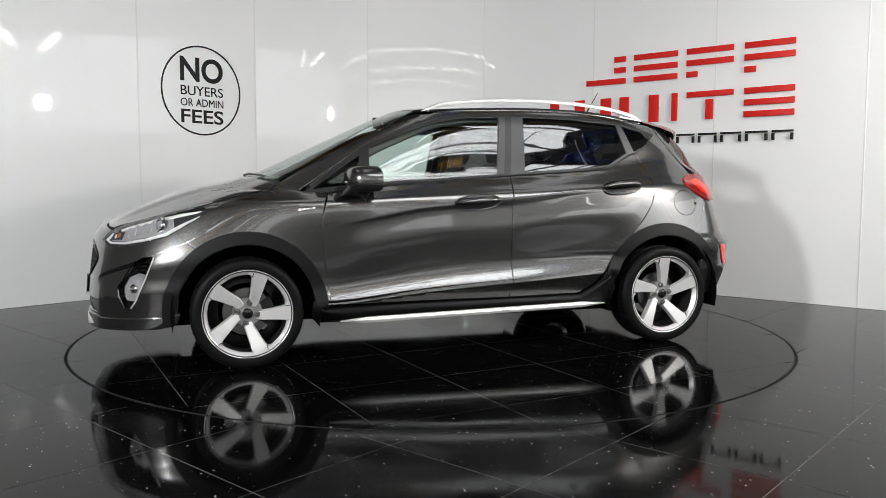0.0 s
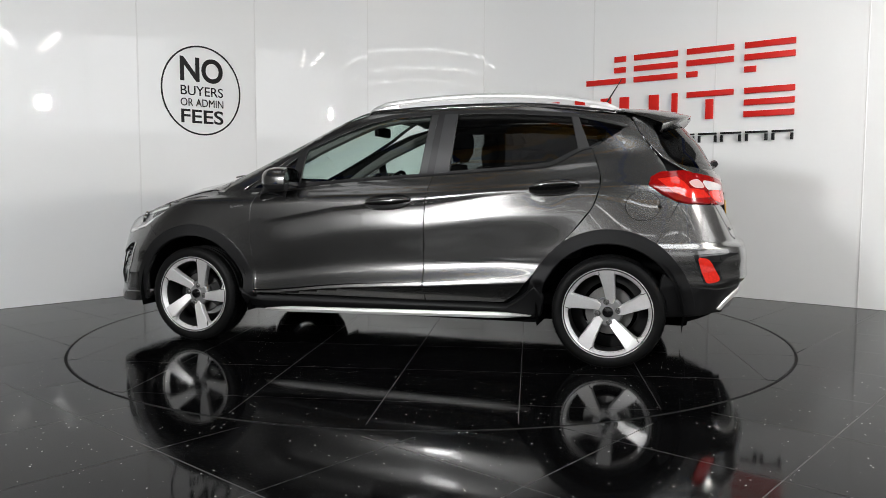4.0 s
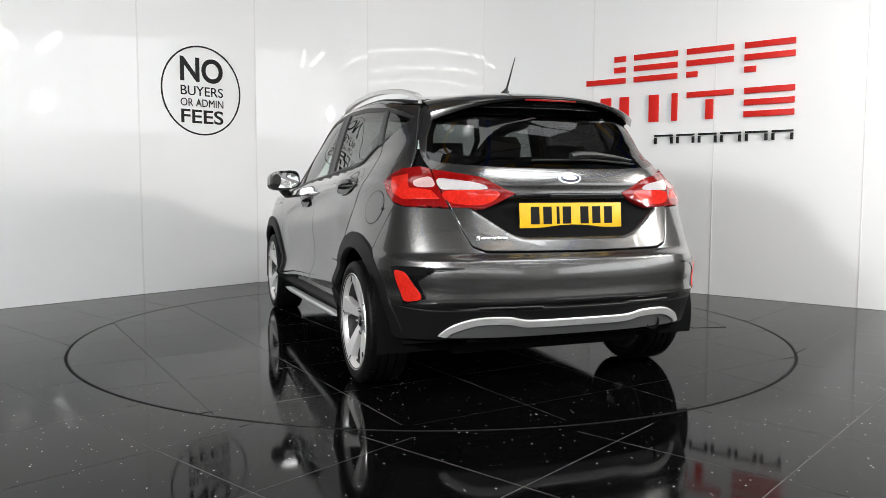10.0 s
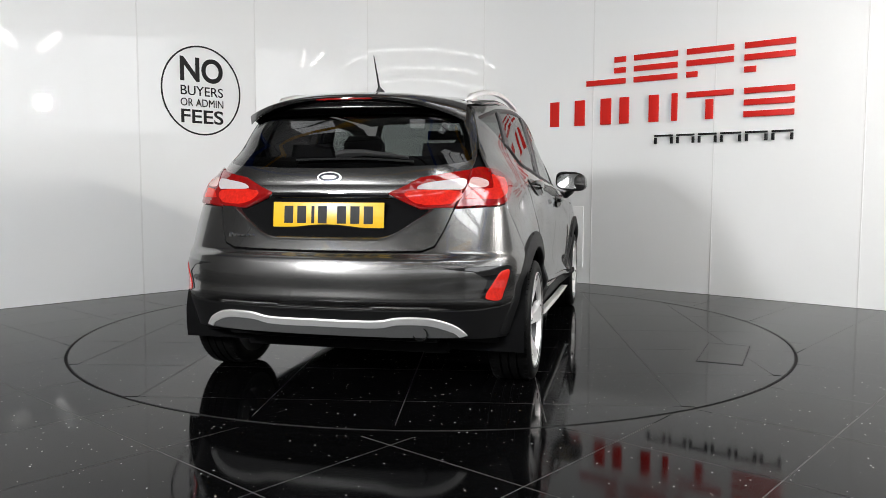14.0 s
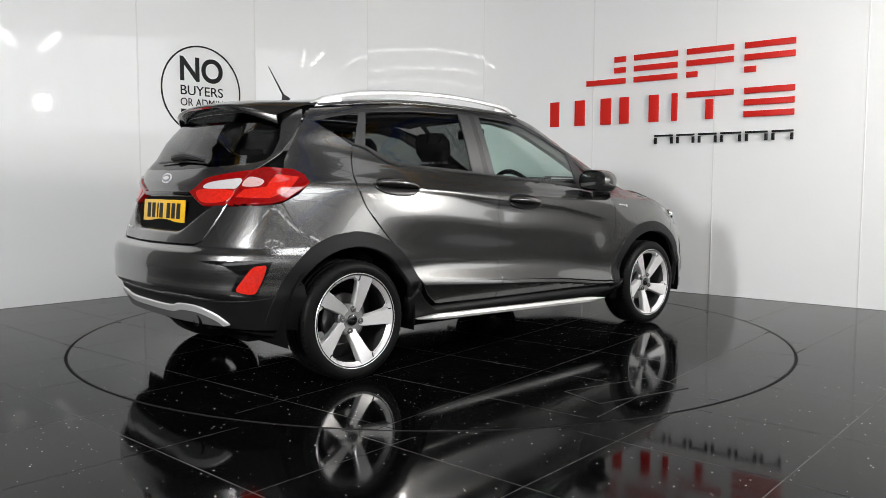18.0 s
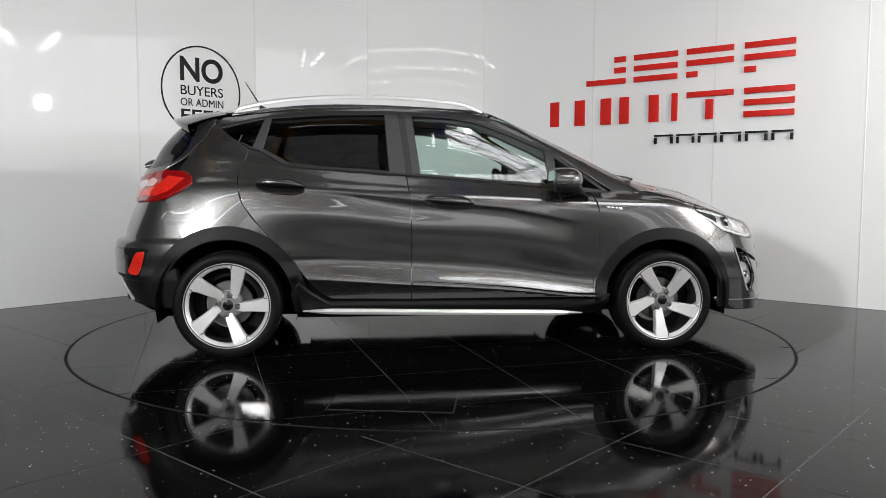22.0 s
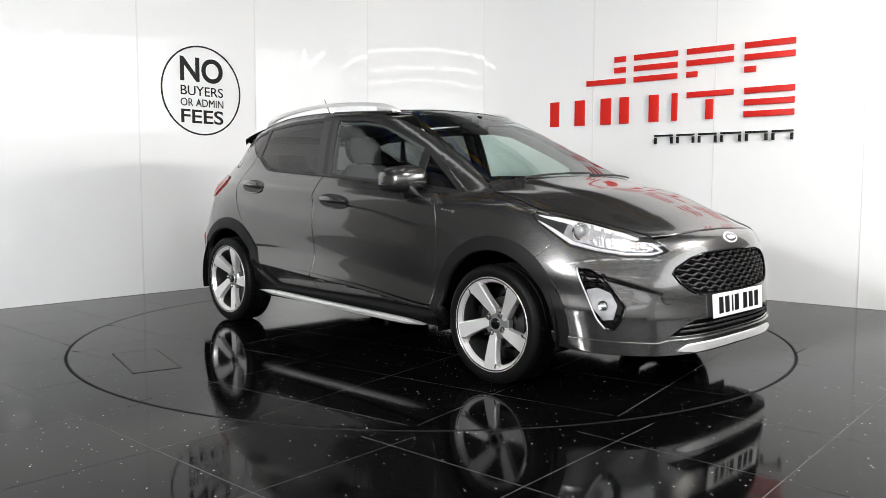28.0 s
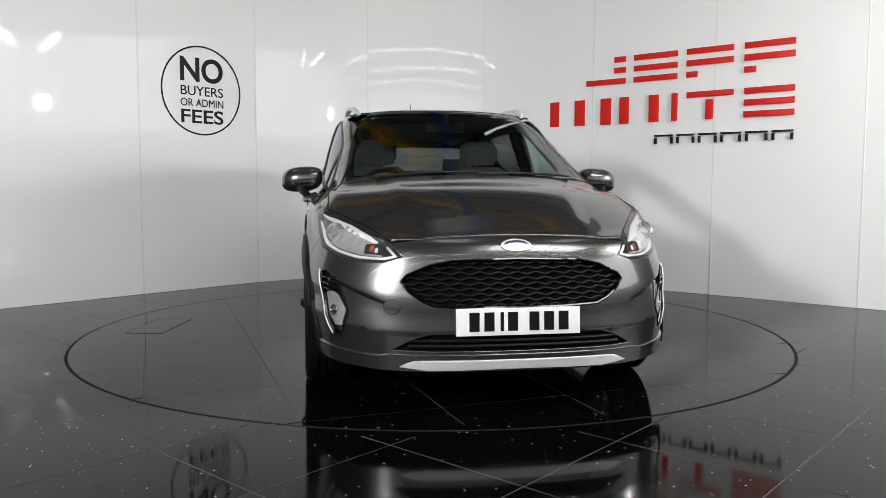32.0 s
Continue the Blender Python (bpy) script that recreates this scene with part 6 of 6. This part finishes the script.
def mirror(sg, door):
    """Door mirror: painted cap, black foot, glass."""
    bm = bmesh.new()
    bmesh.ops.create_uvsphere(bm, u_segments=28, v_segments=18, radius=1.0)
    for v in bm.verts:
        x, y, z = v.co
        s = lambda t: math.copysign(abs(t) ** .72, t)
        X = .094 * s(x) * (1 - .10 * max(0, x) * abs(z))
        if x < -.25:
            X = -.055 - .012 * (-x)
        co = Vector((X * 1.06 - .018 * y, .114 * s(y), .070 * s(z) - .012 * y))
        v.co = Vector((.635 + co.x, sg * (.868 + co.y), .990 + co.z))
    under = bm.copy()
    waist = lambda c: .968 + .30 * (.655 - c.x) * (c.x > .655)
    for shell, side in ((bm, 1), (under, -1)):
        bmesh.ops.delete(shell, geom=[f for f in shell.faces if side * (f.calc_center_median().z - waist(f.calc_center_median())) < 0], context="FACES")
    cap = part("mirror_cap", bm, PAINT, door, "painted door mirror cap", angle=35)
    part("mirror_shell", under, BLACKPLASTIC, cap, "black lower mirror shell", angle=35)
    bm = bmesh.new()
    rows = []
    for x, hx, hy, y, z in ((.712, .090, .07, .755, .885), (.712, .088, .07, .802, .868), (.70, .082, .07, .84, .876), (.68, .074, .078, .858, .908), (.655, .066, .08, .868, .950)):
        rows.append([bm.verts.new((x + hx * math.cos(a), sg * (y + hy * .6 * math.sin(a)), z + hy * .5 * math.sin(a))) for a in [k * math.tau / 14 for k in range(14)]])
    for a, b in zip(rows, rows[1:]):
        for j in range(14):
            bm.faces.new((a[j], a[(j + 1) % 14], b[(j + 1) % 14], b[j]))
    part("mirror_foot", bm, BLACKPLASTIC, cap, "black mirror foot")
    bm = bmesh.new()
    prism(bm, [(.104 * math.copysign(abs(math.cos(a)) ** .7, math.cos(a)), .063 * math.copysign(abs(math.sin(a)) ** .7, math.sin(a))) for a in [k * math.tau / 28 for k in range(28)]], -.003, .008, Matrix.Translation((.568, sg * .868, .990)) @ Matrix.Rotation(radians(90), 4, "Y") @ Matrix.Rotation(radians(90), 4, "Z"))
    part("mirror_back", bm, GLOSSBLACK, cap, "gloss black mirror surround", smooth=False)
    bm = bmesh.new()
    prism(bm, [(.095 * math.copysign(abs(math.cos(a)) ** .7, math.cos(a)), .052 * math.copysign(abs(math.sin(a)) ** .7, math.sin(a))) for a in [k * math.tau / 28 for k in range(28)]], -.002, .002, Matrix.Translation((.5635, sg * .868, .990)) @ Matrix.Rotation(radians(90), 4, "Y") @ Matrix.Rotation(radians(90), 4, "Z"))
    part("mirror_glass", bm, MIRRORGLASS, cap, "mirror glass", smooth=False)
    bm = bmesh.new()
    tube(bm, [(.737, sg * .80, .972), (.732, sg * .87, .970), (.70, sg * .935, .967), (.65, sg * .972, .966), (.59, sg * .978, .966)], .006, 6)
    part("repeater", bm, CHROME, cap, "clear indicator strip")


def handle(sg, x0, x1, z, door):
    """Door handle in its cup."""
    lay = on_side(sg)
    n = 32
    cx, rx = (x0 + x1) / 2, abs(x0 - x1) / 2
    lean = lambda x: z - (x - cx) * .07
    cup = [(cx + rx * math.copysign(abs(math.cos(k * math.tau / n)) ** .85, math.cos(k * math.tau / n)), .041 * math.sin(k * math.tau / n)) for k in range(n)]
    cup = [(x, lean(x) + dz) for x, dz in cup]
    # near-black oval laid on the door stands for the shade in the cup
    c = lay_part("handle_cup", cup, lay, CUPSHADE, door, "dark oval for the shaded handle cup", off=0.0045, gap=0, thick=0.008)
    bm = bmesh.new()
    tube(bm, [p + nn * .0035 for p, nn in (lay(*q) for q in resample(cup, .015))], .0032, 6, closed=True)
    part("cup_rim", bm, PAINT, c)
    bm = bmesh.new()
    rows = []
    for k in range(17):
        t = k / 16
        x = cx + rx * .94 * (1 - 2 * t)
        p, nn = lay(x, lean(x) + .004)
        lift = .010 + .024 * math.sin(math.pi * t) ** .6
        h = .008 + .010 * math.sin(math.pi * t) ** .7
        q = p + nn * lift
        rows.append([bm.verts.new(q + Vector((0, sg * dy, dz * h))) for dy, dz in ((-.002, -1), (.006, -.6), (.009, 0), (.006, .6), (-.002, 1), (-.008, .6), (-.008, -.6))])
    for a, b in zip(rows, rows[1:]):
        for j in range(7):
            bm.faces.new((a[j], a[(j + 1) % 7], b[(j + 1) % 7], b[j]))
    bm.faces.new(rows[0])
    bm.faces.new(rows[-1])
    part("handle", bm, PAINT, c, "body-coloured door handle")


CUPSHADE = material("handle_cup_shade", (0.004, 0.004, 0.004), 0.25, spec=0.2, coat=0.15)


# ---------------------------------------------------------------- cabin
def build_cabin():
    def blob(name, rows, mat, parent, label=""):
        """A cushion lofted through rounded sections (centre, half sizes, axis)."""
        bm = bmesh.new()
        rings = []
        for c, hx, hy in rows:
            rings.append([bm.verts.new((c[0] + hx * math.copysign(abs(math.cos(a)) ** .6, math.cos(a)), c[1] + hy * math.copysign(abs(math.sin(a)) ** .6, math.sin(a)), c[2])) for a in [k * math.tau / 16 for k in range(16)]])
        for a, b in zip(rings, rings[1:]):
            for j in range(16):
                bm.faces.new((a[j], a[(j + 1) % 16], b[(j + 1) % 16], b[j]))
        bm.faces.new(rings[0])
        bm.faces.new(rings[-1])
        return part(name, bm, mat, parent, label)

    for sg in (1, -1):
        y = .36 * sg
        seat = blob("front_seat", [((-.16, y, .58), .07, .235), ((-.19, y, .75), .075, .24), ((-.24, y, .92), .065, .235), ((-.28, y, 1.04), .05, .20), ((-.295, y, 1.085), .03, .15)], SEATCLOTH, CAR, "dark cloth front seat back")
        blob("cushion", [((.10, y, .40), .25, .23), ((.10, y, .50), .27, .25), ((.09, y, .55), .22, .22)], SEATCLOTH, seat)
        blob("headrest", [((-.315, y, 1.10), .03, .10), ((-.325, y, 1.15), .045, .135), ((-.335, y, 1.22), .045, .135), ((-.345, y, 1.265), .03, .10)], SEATCLOTH, seat)
        for s in (-.05, .05):
            bm = bmesh.new()
            tube(bm, [(-.29, y + s, 1.06), (-.315, y + s, 1.13)], .006, 6)
            part("headrest_post", bm, CHROME, seat)
    bench = blob("rear_seat", [((-.98, 0, .55), .08, .62), ((-1.03, 0, .75), .08, .63), ((-1.10, 0, .98), .06, .60), ((-1.12, 0, 1.04), .04, .55)], SEATCLOTH, CAR, "dark cloth rear bench")
    for y in (-.36, .36):
        blob("headrest", [((-1.13, y, 1.04), .03, .10), ((-1.14, y, 1.10), .042, .125), ((-1.155, y, 1.17), .035, .11)], SEATCLOTH, bench)
    blob("parcel_shelf", [((-1.38, 0, .98), .25, .52), ((-1.38, 0, .995), .25, .52)], INNERBLACK, CAR)
    dash = blob("dashboard", [((.78, 0, .55), .18, .66), ((.76, 0, .78), .22, .66), ((.80, 0, .90), .25, .65), ((.85, 0, .945), .20, .60)], INNERBLACK, CAR, "black dashboard")
    bm = bmesh.new()
    m = Matrix.Translation((.40, -.36, .885)) @ Matrix.Rotation(radians(-24), 4, "Y")
    tube(bm, [m @ Vector((0, .182 * math.cos(k * math.tau / 32), .182 * math.sin(k * math.tau / 32))) for k in range(32)], .015, 8, closed=True)
    for a in (0, 180, 270):
        tube(bm, [m @ Vector((.02, .05 * math.cos(radians(a)), .05 * math.sin(radians(a)))), m @ Vector((0, .178 * math.cos(radians(a)), .178 * math.sin(radians(a))))], .014, 6)
    bmesh.ops.create_uvsphere(bm, u_segments=14, v_segments=8, radius=.07, matrix=m @ Matrix.Diagonal((.5, 1, 1, 1)))
    part("steering_wheel", bm, INNERBLACK, dash, "black steering wheel")
    bm = bmesh.new()
    box(bm, .33, 0, 1.31, .03, .24, .065, bevel=.012)
    box(bm, .36, 0, 1.355, .06, .03, .07, bevel=.008)
    part("cabin_mirror", bm, INNERBLACK, CAR, "black cabin mirror")
    bm = bmesh.new()
    box(bm, 0.1, 0, .33, 2.2, 1.45, .04)
    part("cabin_floor", bm, INNERBLACK, CAR)
    for sg in (1, -1):
        for x0, z0, x1, z1 in ((-.20, 1.01, -.265, 1.36),):
            bm = bmesh.new()
            tube(bm, [on_side(sg)(x0 - .04, z0)[0] - Vector((0, sg * .05, 0)), on_side(sg)(x1 - .04, z1)[0] - Vector((0, sg * .045, 0))], .032, 8)
            part("inner_pillar", bm, INNERBLACK, CAR)


DOORS = build_body()
build_shell()
build_nose()
build_tail()
build_wheels()
build_fittings(DOORS)
build_cabin()


# ---------------------------------------------------------------- what moves
def motions():
    rows, table_rows = [], []
    for k in range(33):
        t = float(k)
        a = 197.25 - 8.69 * t
        c, s = math.cos(radians(a)), math.sin(radians(a))
        rows.append((t, pose(0.0236 * c - 0.0132 * s, 0.0236 * s + 0.0132 * c, 0, 0, 0, a)))
        table_rows.append((t, pose(0, 0, 0, 0, 0, a)))
    walk(CAR, rows)
    walk(TABLE, table_rows)


motions()
